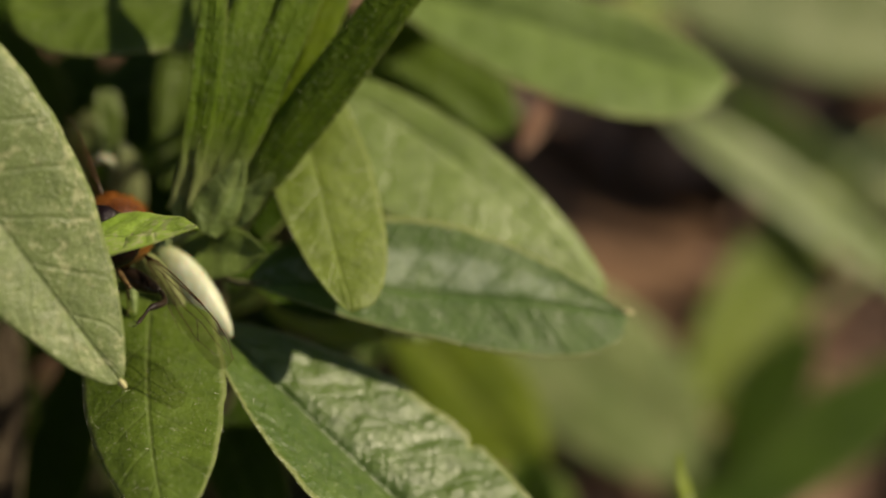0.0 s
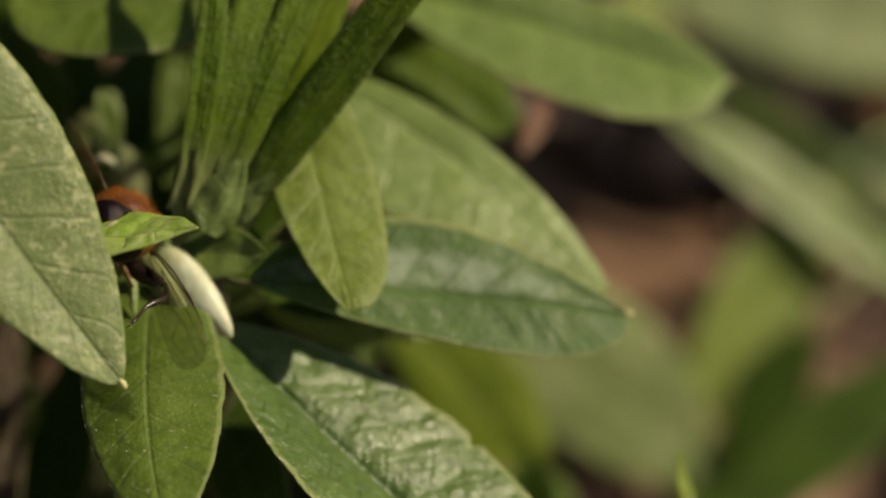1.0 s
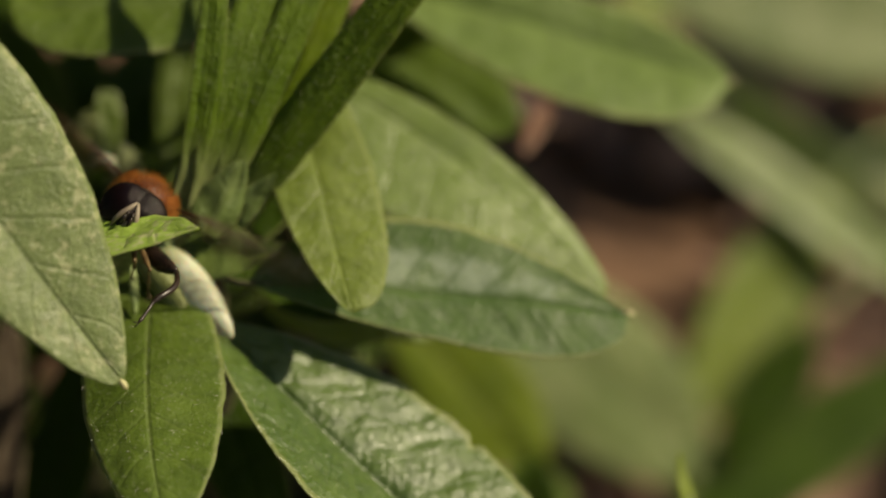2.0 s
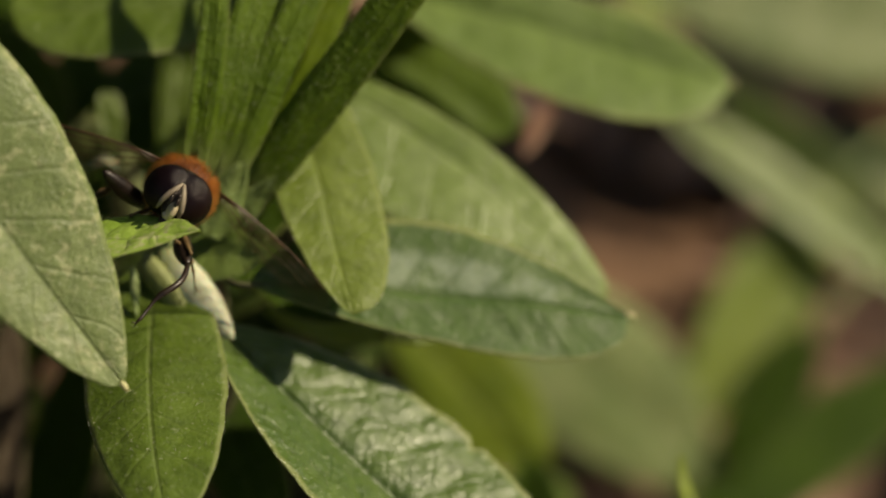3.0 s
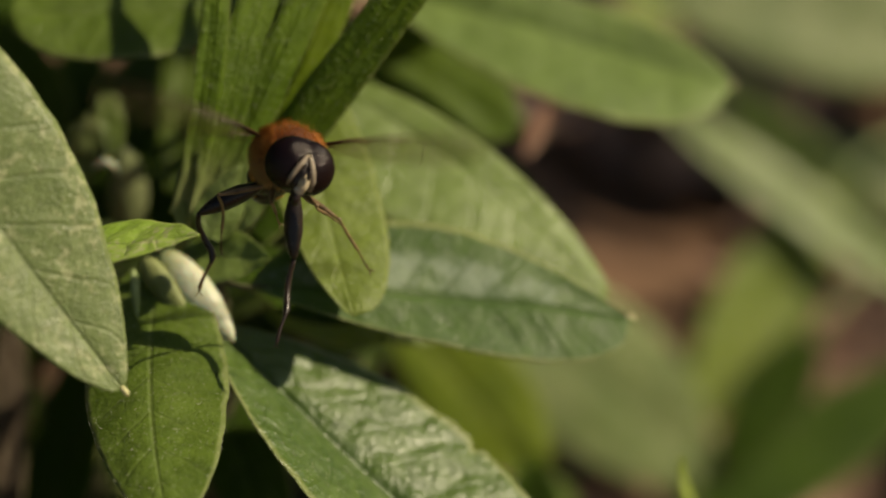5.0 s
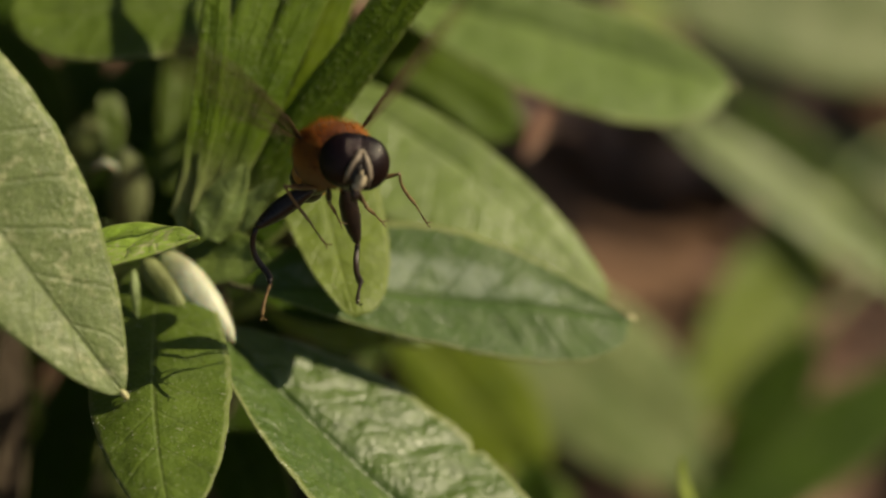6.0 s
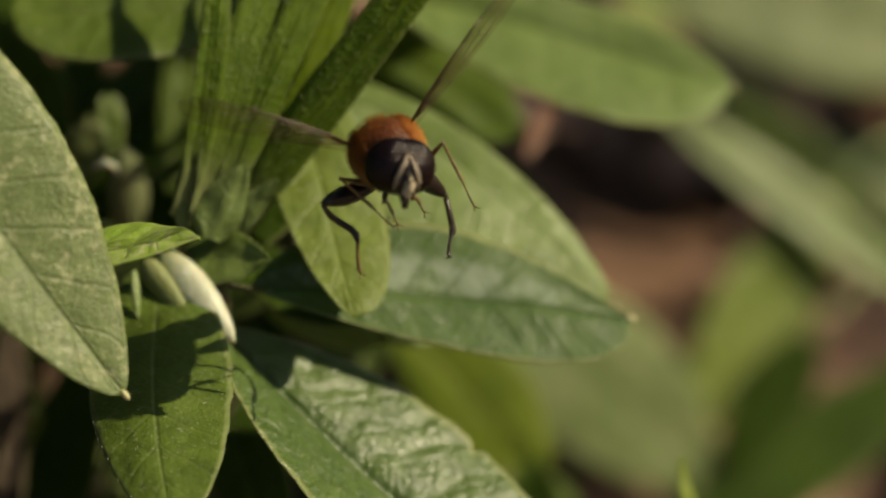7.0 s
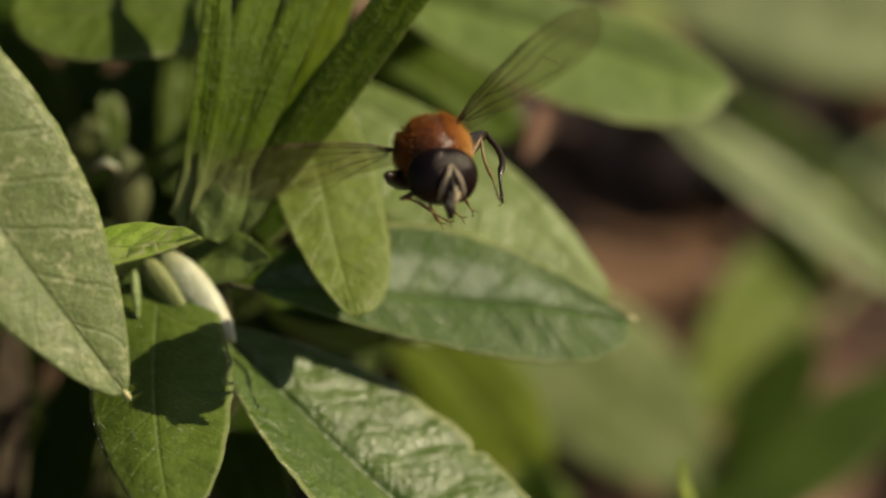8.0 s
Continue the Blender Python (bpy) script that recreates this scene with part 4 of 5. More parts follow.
def hoverfly():
    fly = thing("hoverfly", (0, 0, 0), "hoverfly with orange-brown hairy thorax and dark eyes, in flight", "insect")
    part("thorax", ball(bmesh.new(), (0, 2.75, 0.08), (1.84, 2.2, 1.8)), FLY_THORAX, fly)
    tagged(part("thorax_hair", fur((0, 2.75, 0.08), (1.82, 2.18, 1.78), 17000, 0.46, 4, lambda d: d.z > -0.85 and not (d.z > 0.45 and abs(d.x) < 0.6 and rnd_skip(d))), FLY_HAIR, fly, "dense orange hair"), kind="stuff")
    part("scutellum", ball(bmesh.new(), (0, 4.55, 0.85), (0.95, 0.65, 0.4)), FLY_TAN, fly)
    abdomen = bmesh.new()
    for i in range(3):
        r = (1.4, 1.35, 0.9)[i]
        ball(abdomen, (0, 4.9 + i * 0.85, -0.7 - 0.9 * i), (r, 0.95, r * 0.8))
    part("abdomen", abdomen, FLY_BLACK, fly, "dark banded abdomen")
    for i in range(2):
        r = (1.42, 1.2)[i]
        part("abdomen_band", ball(bmesh.new(), (0, 5.3 + 0.85 * i, -1.15 - 0.9 * i), (r, 0.35, r * 0.8)), FLY_BAND, fly)
    head = part("head", ball(bmesh.new(), (0, 0.25, 0.0), (1.7, 0.95, 1.55)), FLY_BLACK, fly)
    for sx in (-1, 1):
        part("eye", compound_eye((sx * 0.52, -0.04, 0.06), (1.42, 1.1, 1.46), pose(0, 0, 0, -8, sx * -14, sx * 10)), FLY_EYE, head, "glossy dark brown eye")
        part("face_edge", rod([(sx * 0.05, -1.14, 0.85), (sx * 0.2, -1.34, 0.5), (sx * 0.42, -1.5, 0.05), (sx * 0.6, -1.5, -0.45), (sx * 0.66, -1.3, -1.0)],
                              [0.06, 0.15, 0.17, 0.15, 0.06], 8), FLY_DUST, head, "pale dusted face edge")
        part("antenna", ball(rod([(sx * 0.1, -1.4, 0.3), (sx * 0.14, -1.7, 0.28), (sx * 0.18, -1.9, 0.1)], [0.07, 0.09, 0.09], 8),
                             (sx * 0.2, -1.98, -0.15), (0.14, 0.13, 0.28), 12, 8), FLY_BLACK, head)
    part("face", ball(bmesh.new(), (0, -1.1, -0.35), (0.58, 0.42, 0.95), 16, 12), FLY_BLACK, head)
    part("face_knob", ball(ball(bmesh.new(), (0.14, -1.52, -0.68), (0.3, 0.28, 0.5), 14, 10), (0.05, -1.4, -1.1), (0.3, 0.25, 0.25), 12, 8), FLY_FACE, head, "pale cream face knob")
    part("proboscis", rod([(0, -1.2, -1.2), (0.05, -1.35, -1.6), (0.08, -1.3, -1.95)], [0.34, 0.24, 0.16], 10), FLY_BLACK, head)
    tagged(part("head_hair", fur((0, 0.85, 0.1), (1.45, 0.35, 1.35), 900, 0.2, 9, lambda d: abs(d.y) < 0.6, (0, 0.2, 0)), FLY_HAIR, head), kind="stuff")
    wings = []
    for side in (-1, 1):
        blade = part("wing", wing_blade(side), FLY_WING, fly, "clear brownish wing with dark veins")
        for row in VEINS:
            part("vein", wing_vein(side, *row), FLY_VEIN, blade)
        wings.append(blade)
    legs = {}
    for key, hip, l1, l2, fat in (("HL", (-0.9, 3.4, -1.7), 3.9, 4.9, True), ("HR", (0.9, 3.4, -1.7), 3.9, 4.9, True),
                                  ("ML", (-0.9, 2.6, -1.6), 2.8, 4.2, False), ("MR", (0.9, 2.6, -1.6), 2.8, 4.2, False),
                                  ("FL", (-0.7, 2.0, -1.5), 2.2, 3.0, False), ("FR", (0.7, 2.0, -1.5), 2.2, 3.0, False)):
        legs[key] = leg(fly, key, hip, l1, l2, fat, FLY_BLACK if fat else FLY_TAN, {"HL": 0.7, "HR": 0.15}.get(key, 0.0))
    return fly, head, wings, legs


FLY, HEAD, (WING_A, WING_B), LEGS = hoverfly()


def motions():
    walk(FLY, [
        (0, pose(-0.01867, 0.00079, 0.09025, -31.0, 29.5, -21.0)),
        (1, pose(-0.01835, 0.00096, 0.09051, -31.0, 29.0, -20.0)),
        (1.5, pose(-0.01810, 0.00111, 0.09072, -31.0, 28.0, -19.0)),
        (1.7, pose(-0.01779, 0.00127, 0.09095, -31.3, 27.5, -18.5)),
        (2.2, pose(-0.01674, 0.00135, 0.09176, -32.2, 27.0, -17.0)),
        (2.8, pose(-0.01507, 0.00137, 0.09247, -33.4, 26.4, -14.7)),
        (3, pose(-0.01473, 0.00134, 0.09278, -33.0, 27.0, -13.7)),
        (3.5, pose(-0.01319, 0.00116, 0.09339, -31.5, 27.8, -10.2)),
        (4, pose(-0.01142, 0.00068, 0.09444, -28.9, 28.7, -4.0)),
        (4.5, pose(-0.00957, -0.00005, 0.09517, -26.5, 24.1, 3.1)),
        (4.7, pose(-0.00885, -0.00011, 0.09551, -25.4, 21.0, 6.4)),
        (5.3, pose(-0.00688, -0.00089, 0.09641, -21.8, 13.8, 17.0)),
        (5.8, pose(-0.00537, -0.00143, 0.09702, -21.1, 9.5, 25.6)),
        (6, pose(-0.00485, -0.00172, 0.09714, -21.4, 6.5, 26.4)),
        (6.5, pose(-0.00355, -0.00234, 0.09747, -18.1, -0.2, 20.3)),
        (7, pose(-0.00241, -0.00282, 0.09758, -15.5, -11.9, 19.2)),
        (7.2, pose(-0.00194, -0.00299, 0.09754, -13.3, -15.6, 17.4)),
        (7.5, pose(-0.00120, -0.00324, 0.09757, -10.3, -18.0, 16.2)),
        (8, pose(-0.00019, -0.00341, 0.09734, -4.5, -20.2, 12.3)),
    ])
    walk(HEAD, [
        (0, pose(0.00000, 0.00000, 0.00000, 0.0, -0.0, 0.0)),
        (3, pose(0.00000, 0.00000, 0.00000, 0.0, -0.0, 0.0)),
        (4, pose(0.00000, 0.00000, 0.00000, 0.0, -2.0, 0.0)),
        (4.5, pose(0.00000, 0.00000, 0.00000, 0.0, 2.0, 0.0)),
        (4.7, pose(0.00000, 0.00000, 0.00000, 0.0, 6.0, 0.0)),
        (5.3, pose(0.00000, 0.00000, 0.00000, -0.4, 11.0, -7.1)),
        (5.8, pose(0.00000, 0.00000, 0.00000, -1.5, 16.1, -12.5)),
        (6, pose(0.00000, 0.00000, 0.00000, -1.4, 17.1, -11.5)),
        (6.5, pose(0.00000, 0.00000, -0.00000, -4.5, 19.7, -5.8)),
        (7, pose(0.00000, -0.00000, 0.00000, -5.5, 25.9, 2.5)),
        (7.2, pose(-0.00000, -0.00000, -0.00000, -7.3, 28.1, 4.5)),
        (7.5, pose(0.00000, -0.00000, -0.00000, -9.5, 30.1, 6.6)),
        (8, pose(0.00000, 0.00000, -0.00000, -13.7, 31.3, 9.6)),
    ])
    walk(WING_A, [
        (0, pose(-0.00170, 0.00275, 0.00095, -51.7, 8.2, -54.0)),
        (0.3, pose(-0.00170, 0.00275, 0.00095, -48.2, 8.1, -54.1)),
        (0.5, pose(-0.00170, 0.00275, 0.00095, -45.9, 8.1, -53.9)),
        (0.8, pose(-0.00170, 0.00275, 0.00095, -43.6, 6.2, -54.1)),
        (1, pose(-0.00170, 0.00275, 0.00095, -44.4, 5.5, -54.1)),
        (1.2, pose(-0.00170, 0.00275, 0.00095, -55.1, 7.0, -54.2)),
        (1.4, pose(-0.00170, 0.00275, 0.00095, -65.9, 5.8, -53.4)),
        (1.6, pose(-0.00170, 0.00275, 0.00095, -85.2, 9.1, -53.6)),
        (1.7, pose(-0.00170, 0.00275, 0.00095, -57.7, 29.9, 4.6)),
        (1.8, pose(-0.00170, 0.00275, 0.00095, -39.0, 4.9, -12.0)),
        (1.9, pose(-0.00170, 0.00275, 0.00095, -32.5, -24.4, -13.2)),
        (2, pose(-0.00170, 0.00275, 0.00095, -39.0, 4.9, -12.0)),
        (2.1, pose(-0.00170, 0.00275, 0.00095, -34.7, 39.9, 5.2)),
        (2.2, pose(-0.00170, 0.00275, 0.00095, -37.3, 10.0, 4.1)),
        (2.3, pose(-0.00170, 0.00275, 0.00095, -34.8, -14.7, -12.4)),
        (2.4, pose(-0.00170, 0.00275, 0.00095, -36.9, 15.0, 4.1)),
        (2.5, pose(-0.00170, 0.00275, 0.00095, -34.4, 41.9, 5.4)),
        (2.6, pose(-0.00170, 0.00275, 0.00095, -39.0, 4.9, -12.0)),
        (2.7, pose(-0.00170, 0.00275, 0.00095, -38.0, -0.0, -12.0)),
        (2.8, pose(-0.00170, 0.00275, 0.00095, -35.7, 29.9, 4.6)),
        (2.9, pose(-0.00170, 0.00275, 0.00095, -36.1, 24.9, 4.4)),
        (3, pose(-0.00170, 0.00275, 0.00095, -34.8, -14.7, -12.4)),
        (3.1, pose(-0.00170, 0.00275, 0.00095, -38.6, 2.9, -12.0)),
        (3.2, pose(-0.00170, 0.00275, 0.00095, -70.9, 45.9, 5.7)),
        (3.3, pose(-0.00170, 0.00275, 0.00095, -37.0, -4.9, -12.0)),
        (3.4, pose(-0.00170, 0.00275, 0.00095, -34.8, -14.7, -12.4)),
        (3.5, pose(-0.00170, 0.00275, 0.00095, -34.8, 38.9, 5.1)),
        (3.6, pose(-0.00170, 0.00275, 0.00095, -35.9, 27.9, 4.5)),
        (3.7, pose(-0.00170, 0.00275, 0.00095, -71.6, -15.6, -12.5)),
        (3.8, pose(-0.00170, 0.00275, 0.00095, -37.3, 10.0, 4.1)),
        (3.9, pose(-0.00170, 0.00275, 0.00095, -36.1, 24.9, 4.4)),
        (4, pose(-0.00170, 0.00275, 0.00095, -36.7, -5.9, -12.1)),
        (4.1, pose(-0.00170, 0.00275, 0.00095, -70.0, -0.0, -12.0)),
        (4.2, pose(-0.00170, 0.00275, 0.00095, -35.2, 34.9, 4.9)),
        (4.3, pose(-0.00170, 0.00275, 0.00095, -38.0, -0.0, -12.0)),
        (4.4, pose(-0.00170, 0.00275, 0.00095, -37.0, -4.9, -12.0)),
        (4.5, pose(-0.00170, 0.00275, 0.00095, -37.0, -4.9, -12.0)),
        (4.6, pose(-0.00170, 0.00275, 0.00095, -35.7, 29.9, 4.6)),
        (4.7, pose(-0.00170, 0.00275, 0.00095, -35.5, -11.7, -12.3)),
        (4.8, pose(-0.00170, 0.00275, 0.00095, -36.9, 15.0, 4.1)),
        (4.9, pose(-0.00170, 0.00275, 0.00095, -33.2, 49.8, 6.2)),
        (5, pose(-0.00170, 0.00275, 0.00095, -37.3, 10.0, 4.1)),
        (5.1, pose(-0.00170, 0.00275, 0.00095, -35.5, -11.7, -12.3)),
        (5.2, pose(-0.00170, 0.00275, 0.00095, -36.5, 19.9, 4.3)),
        (5.3, pose(-0.00170, 0.00275, 0.00095, -32.9, 51.8, 6.5)),
        (5.4, pose(-0.00170, 0.00275, 0.00095, -39.0, 4.9, -12.0)),
        (5.5, pose(-0.00170, 0.00275, 0.00095, -35.9, -9.8, -12.2)),
        (5.6, pose(-0.00170, 0.00275, 0.00095, -35.7, 29.9, 4.6)),
        (5.7, pose(-0.00170, 0.00275, 0.00095, -36.5, 19.9, 4.3)),
        (5.8, pose(-0.00170, 0.00275, 0.00095, -63.1, -8.8, -12.1)),
        (5.9, pose(-0.00170, 0.00275, 0.00095, -32.3, 54.8, 7.0)),
        (6, pose(-0.00170, 0.00275, 0.00095, -33.9, 45.9, 5.7)),
        (6.1, pose(-0.00170, 0.00275, 0.00095, -79.0, -4.9, -12.0)),
        (6.2, pose(-0.00170, 0.00275, 0.00095, -37.2, 12.0, 4.1)),
        (6.3, pose(-0.00170, 0.00275, 0.00095, -32.3, 54.8, 7.0)),
        (6.4, pose(-0.00170, 0.00275, 0.00095, -38.8, 3.9, -12.0)),
        (6.5, pose(-0.00170, 0.00275, 0.00095, -65.6, 2.9, -12.0)),
        (6.6, pose(-0.00170, 0.00275, 0.00095, -81.1, 43.9, 5.6)),
        (6.7, pose(-0.00170, 0.00275, 0.00095, -34.9, 37.9, 5.1)),
        (6.8, pose(-0.00170, 0.00275, 0.00095, -38.4, 2.0, -12.0)),
        (6.9, pose(-0.00170, 0.00275, 0.00095, -34.9, 37.9, 5.1)),
        (7, pose(-0.00170, 0.00275, 0.00095, -34.8, 38.9, 5.1)),
        (7.1, pose(-0.00170, 0.00275, 0.00095, -37.4, -2.9, -12.0)),
        (7.2, pose(-0.00170, 0.00275, 0.00095, -92.0, -0.0, -12.0)),
        (7.3, pose(-0.00170, 0.00275, 0.00095, -33.9, 45.9, 5.7)),
        (7.4, pose(-0.00170, 0.00275, 0.00095, -35.4, 32.9, 4.8)),
        (7.5, pose(-0.00170, 0.00275, 0.00095, -69.4, -2.9, -12.0)),
        (7.6, pose(-0.00170, 0.00275, 0.00095, -83.9, 15.0, 4.1)),
        (7.7, pose(-0.00170, 0.00275, 0.00095, -34.1, 43.9, 5.6)),
        (7.8, pose(-0.00170, 0.00275, 0.00095, -70.0, -0.0, -12.0)),
        (7.9, pose(-0.00170, 0.00275, 0.00095, -92.4, 2.0, -12.0)),
        (8, pose(-0.00170, 0.00275, 0.00095, -83.1, 25.9, 4.4)),
    ])
    walk(WING_B, [
        (0, pose(0.00190, 0.00275, -0.00030, -53.4, -1.9, -40.9)),
        (0.1, pose(0.00190, 0.00275, -0.00030, -49.5, -2.7, -42.9)),
        (0.2, pose(0.00190, 0.00275, -0.00030, -37.1, -5.4, -44.9)),
        (0.3, pose(0.00190, 0.00275, -0.00030, -26.2, -7.0, -45.5)),
        (0.4, pose(0.00190, 0.00275, -0.00030, -17.7, -7.9, -48.1)),
        (0.5, pose(0.00190, 0.00275, -0.00030, -14.5, -7.7, -49.8)),
        (0.6, pose(0.00190, 0.00275, -0.00030, -22.7, -4.4, -46.8)),
        (0.7, pose(0.00190, 0.00275, -0.00030, -28.1, -1.9, -44.2)),
        (0.8, pose(0.00190, 0.00275, -0.00030, -36.4, 0.4, -44.9)),
        (0.9, pose(0.00190, 0.00275, -0.00030, -51.9, 2.6, -46.5)),
        (1, pose(0.00190, 0.00275, -0.00030, -79.2, 5.0, -49.9)),
        (1.1, pose(0.00190, 0.00275, -0.00030, -87.7, 5.0, -55.0)),
        (1.2, pose(0.00190, 0.00275, -0.00030, -71.4, -0.6, -46.9)),
        (1.3, pose(0.00186, 0.00275, -0.00005, -74.8, -6.3, -39.4)),
        (1.4, pose(0.00182, 0.00275, 0.00020, -77.9, 0.5, -49.2)),
        (1.5, pose(0.00178, 0.00275, 0.00045, -71.8, 9.1, -47.5)),
        (1.6, pose(0.00174, 0.00275, 0.00070, -79.3, 2.9, -30.7)),
        (1.7, pose(0.00170, 0.00275, 0.00095, -57.7, -29.9, -4.6)),
        (1.8, pose(0.00170, 0.00275, 0.00095, -39.0, -4.9, 12.0)),
        (1.9, pose(0.00170, 0.00275, 0.00095, -32.5, 24.4, 13.2)),
        (2, pose(0.00170, 0.00275, 0.00095, -39.0, -4.9, 12.0)),
        (2.1, pose(0.00170, 0.00275, 0.00095, -34.7, -39.9, -5.2)),
        (2.2, pose(0.00170, 0.00275, 0.00095, -37.3, -10.0, -4.1)),
        (2.3, pose(0.00170, 0.00275, 0.00095, -34.8, 14.7, 12.4)),
        (2.4, pose(0.00170, 0.00275, 0.00095, -36.9, -15.0, -4.1)),
        (2.5, pose(0.00170, 0.00275, 0.00095, -34.4, -41.9, -5.4)),
        (2.6, pose(0.00170, 0.00275, 0.00095, -39.0, -4.9, 12.0)),
        (2.7, pose(0.00170, 0.00275, 0.00095, -38.0, -0.0, 12.0)),
        (2.8, pose(0.00170, 0.00275, 0.00095, -35.7, -29.9, -4.6)),
        (2.9, pose(0.00170, 0.00275, 0.00095, -36.1, -24.9, -4.4)),
        (3, pose(0.00170, 0.00275, 0.00095, -34.8, 14.7, 12.4)),
        (3.1, pose(0.00170, 0.00275, 0.00095, -38.6, -2.9, 12.0)),
        (3.2, pose(0.00170, 0.00275, 0.00095, -70.9, -45.9, -5.7)),
        (3.3, pose(0.00170, 0.00275, 0.00095, -37.0, 4.9, 12.0)),
        (3.4, pose(0.00170, 0.00275, 0.00095, -34.8, 14.7, 12.4)),
        (3.5, pose(0.00170, 0.00275, 0.00095, -34.8, -38.9, -5.1)),
        (3.6, pose(0.00170, 0.00275, 0.00095, -35.9, -27.9, -4.5)),
        (3.7, pose(0.00170, 0.00275, 0.00095, -71.6, 15.6, 12.5)),
        (3.8, pose(0.00170, 0.00275, 0.00095, -37.3, -10.0, -4.1)),
        (3.9, pose(0.00170, 0.00275, 0.00095, -36.1, -24.9, -4.4)),
        (4, pose(0.00170, 0.00275, 0.00095, -36.7, 5.9, 12.1)),
        (4.1, pose(0.00170, 0.00275, 0.00095, -70.0, -0.0, 12.0)),
        (4.2, pose(0.00170, 0.00275, 0.00095, -35.2, -34.9, -4.9)),
        (4.3, pose(0.00170, 0.00275, 0.00095, -38.0, -0.0, 12.0)),
        (4.4, pose(0.00170, 0.00275, 0.00095, -37.0, 4.9, 12.0)),
        (4.5, pose(0.00170, 0.00275, 0.00095, -37.0, 4.9, 12.0)),
        (4.6, pose(0.00170, 0.00275, 0.00095, -35.7, -29.9, -4.6)),
        (4.7, pose(0.00170, 0.00275, 0.00095, -35.5, 11.7, 12.3)),
        (4.8, pose(0.00170, 0.00275, 0.00095, -36.9, -15.0, -4.1)),
        (4.9, pose(0.00170, 0.00275, 0.00095, -33.2, -49.8, -6.2)),
        (5, pose(0.00170, 0.00275, 0.00095, -37.3, -10.0, -4.1)),
        (5.1, pose(0.00170, 0.00275, 0.00095, -35.5, 11.7, 12.3)),
        (5.2, pose(0.00170, 0.00275, 0.00095, -36.5, -19.9, -4.3)),
        (5.3, pose(0.00170, 0.00275, 0.00095, -32.9, -51.8, -6.5)),
        (5.4, pose(0.00170, 0.00275, 0.00095, -39.0, -4.9, 12.0)),
        (5.5, pose(0.00170, 0.00275, 0.00095, -35.9, 9.8, 12.2)),
        (5.6, pose(0.00170, 0.00275, 0.00095, -35.7, -29.9, -4.6)),
        (5.7, pose(0.00170, 0.00275, 0.00095, -36.5, -19.9, -4.3)),
        (5.8, pose(0.00170, 0.00275, 0.00095, -63.1, 8.8, 12.1)),
        (5.9, pose(0.00170, 0.00275, 0.00095, -32.3, -54.8, -7.0)),
        (6, pose(0.00170, 0.00275, 0.00095, -33.9, -45.9, -5.7)),
        (6.1, pose(0.00170, 0.00275, 0.00095, -79.0, 4.9, 12.0)),
        (6.2, pose(0.00170, 0.00275, 0.00095, -37.2, -12.0, -4.1)),
        (6.3, pose(0.00170, 0.00275, 0.00095, -32.3, -54.8, -7.0)),
        (6.4, pose(0.00170, 0.00275, 0.00095, -38.8, -3.9, 12.0)),
        (6.5, pose(0.00170, 0.00275, 0.00095, -65.6, -2.9, 12.0)),
        (6.6, pose(0.00170, 0.00275, 0.00095, -81.1, -43.9, -5.6)),
        (6.7, pose(0.00170, 0.00275, 0.00095, -34.9, -37.9, -5.1)),
        (6.8, pose(0.00170, 0.00275, 0.00095, -38.4, -2.0, 12.0)),
        (6.9, pose(0.00170, 0.00275, 0.00095, -34.9, -37.9, -5.1)),
        (7, pose(0.00170, 0.00275, 0.00095, -34.8, -38.9, -5.1)),
        (7.1, pose(0.00170, 0.00275, 0.00095, -37.4, 2.9, 12.0)),
        (7.2, pose(0.00170, 0.00275, 0.00095, -92.0, -0.0, 12.0)),
        (7.3, pose(0.00170, 0.00275, 0.00095, -33.9, -45.9, -5.7)),
        (7.4, pose(0.00170, 0.00275, 0.00095, -35.4, -32.9, -4.8)),
        (7.5, pose(0.00170, 0.00275, 0.00095, -69.4, 2.9, 12.0)),
        (7.6, pose(0.00170, 0.00275, 0.00095, -83.9, -15.0, -4.1)),
        (7.7, pose(0.00170, 0.00275, 0.00095, -34.1, -43.9, -5.6)),
        (7.8, pose(0.00170, 0.00275, 0.00095, -70.0, -0.0, 12.0)),
        (7.9, pose(0.00170, 0.00275, 0.00095, -92.4, -2.0, 12.0)),
        (8, pose(0.00170, 0.00275, 0.00095, -83.1, -25.9, -4.4)),
    ])
    walk(LEGS["HL"]["femur"], [
        (0, pose(-0.00090, 0.00340, -0.00170, -101.5, 24.1, -29.3)),
        (1.7, pose(-0.00090, 0.00340, -0.00170, -105.8, 37.2, -48.0)),
        (3, pose(-0.00090, 0.00340, -0.00170, -110.4, 58.2, -77.3)),
        (4, pose(-0.00090, 0.00340, -0.00170, 16.6, 57.0, 9.1)),
        (4.6, pose(-0.00090, 0.00340, -0.00170, 17.5, 53.2, 8.8)),
        (5.8, pose(-0.00090, 0.00340, -0.00170, 27.8, 53.0, 14.1)),
        (6.5, pose(-0.00090, 0.00340, -0.00170, -59.9, 75.9, -48.4)),
        (7.2, pose(-0.00090, 0.00340, -0.00170, -120.5, 52.8, -81.9)),
        (8, pose(-0.00090, 0.00340, -0.00170, -138.0, 27.5, -65.0)),
    ])
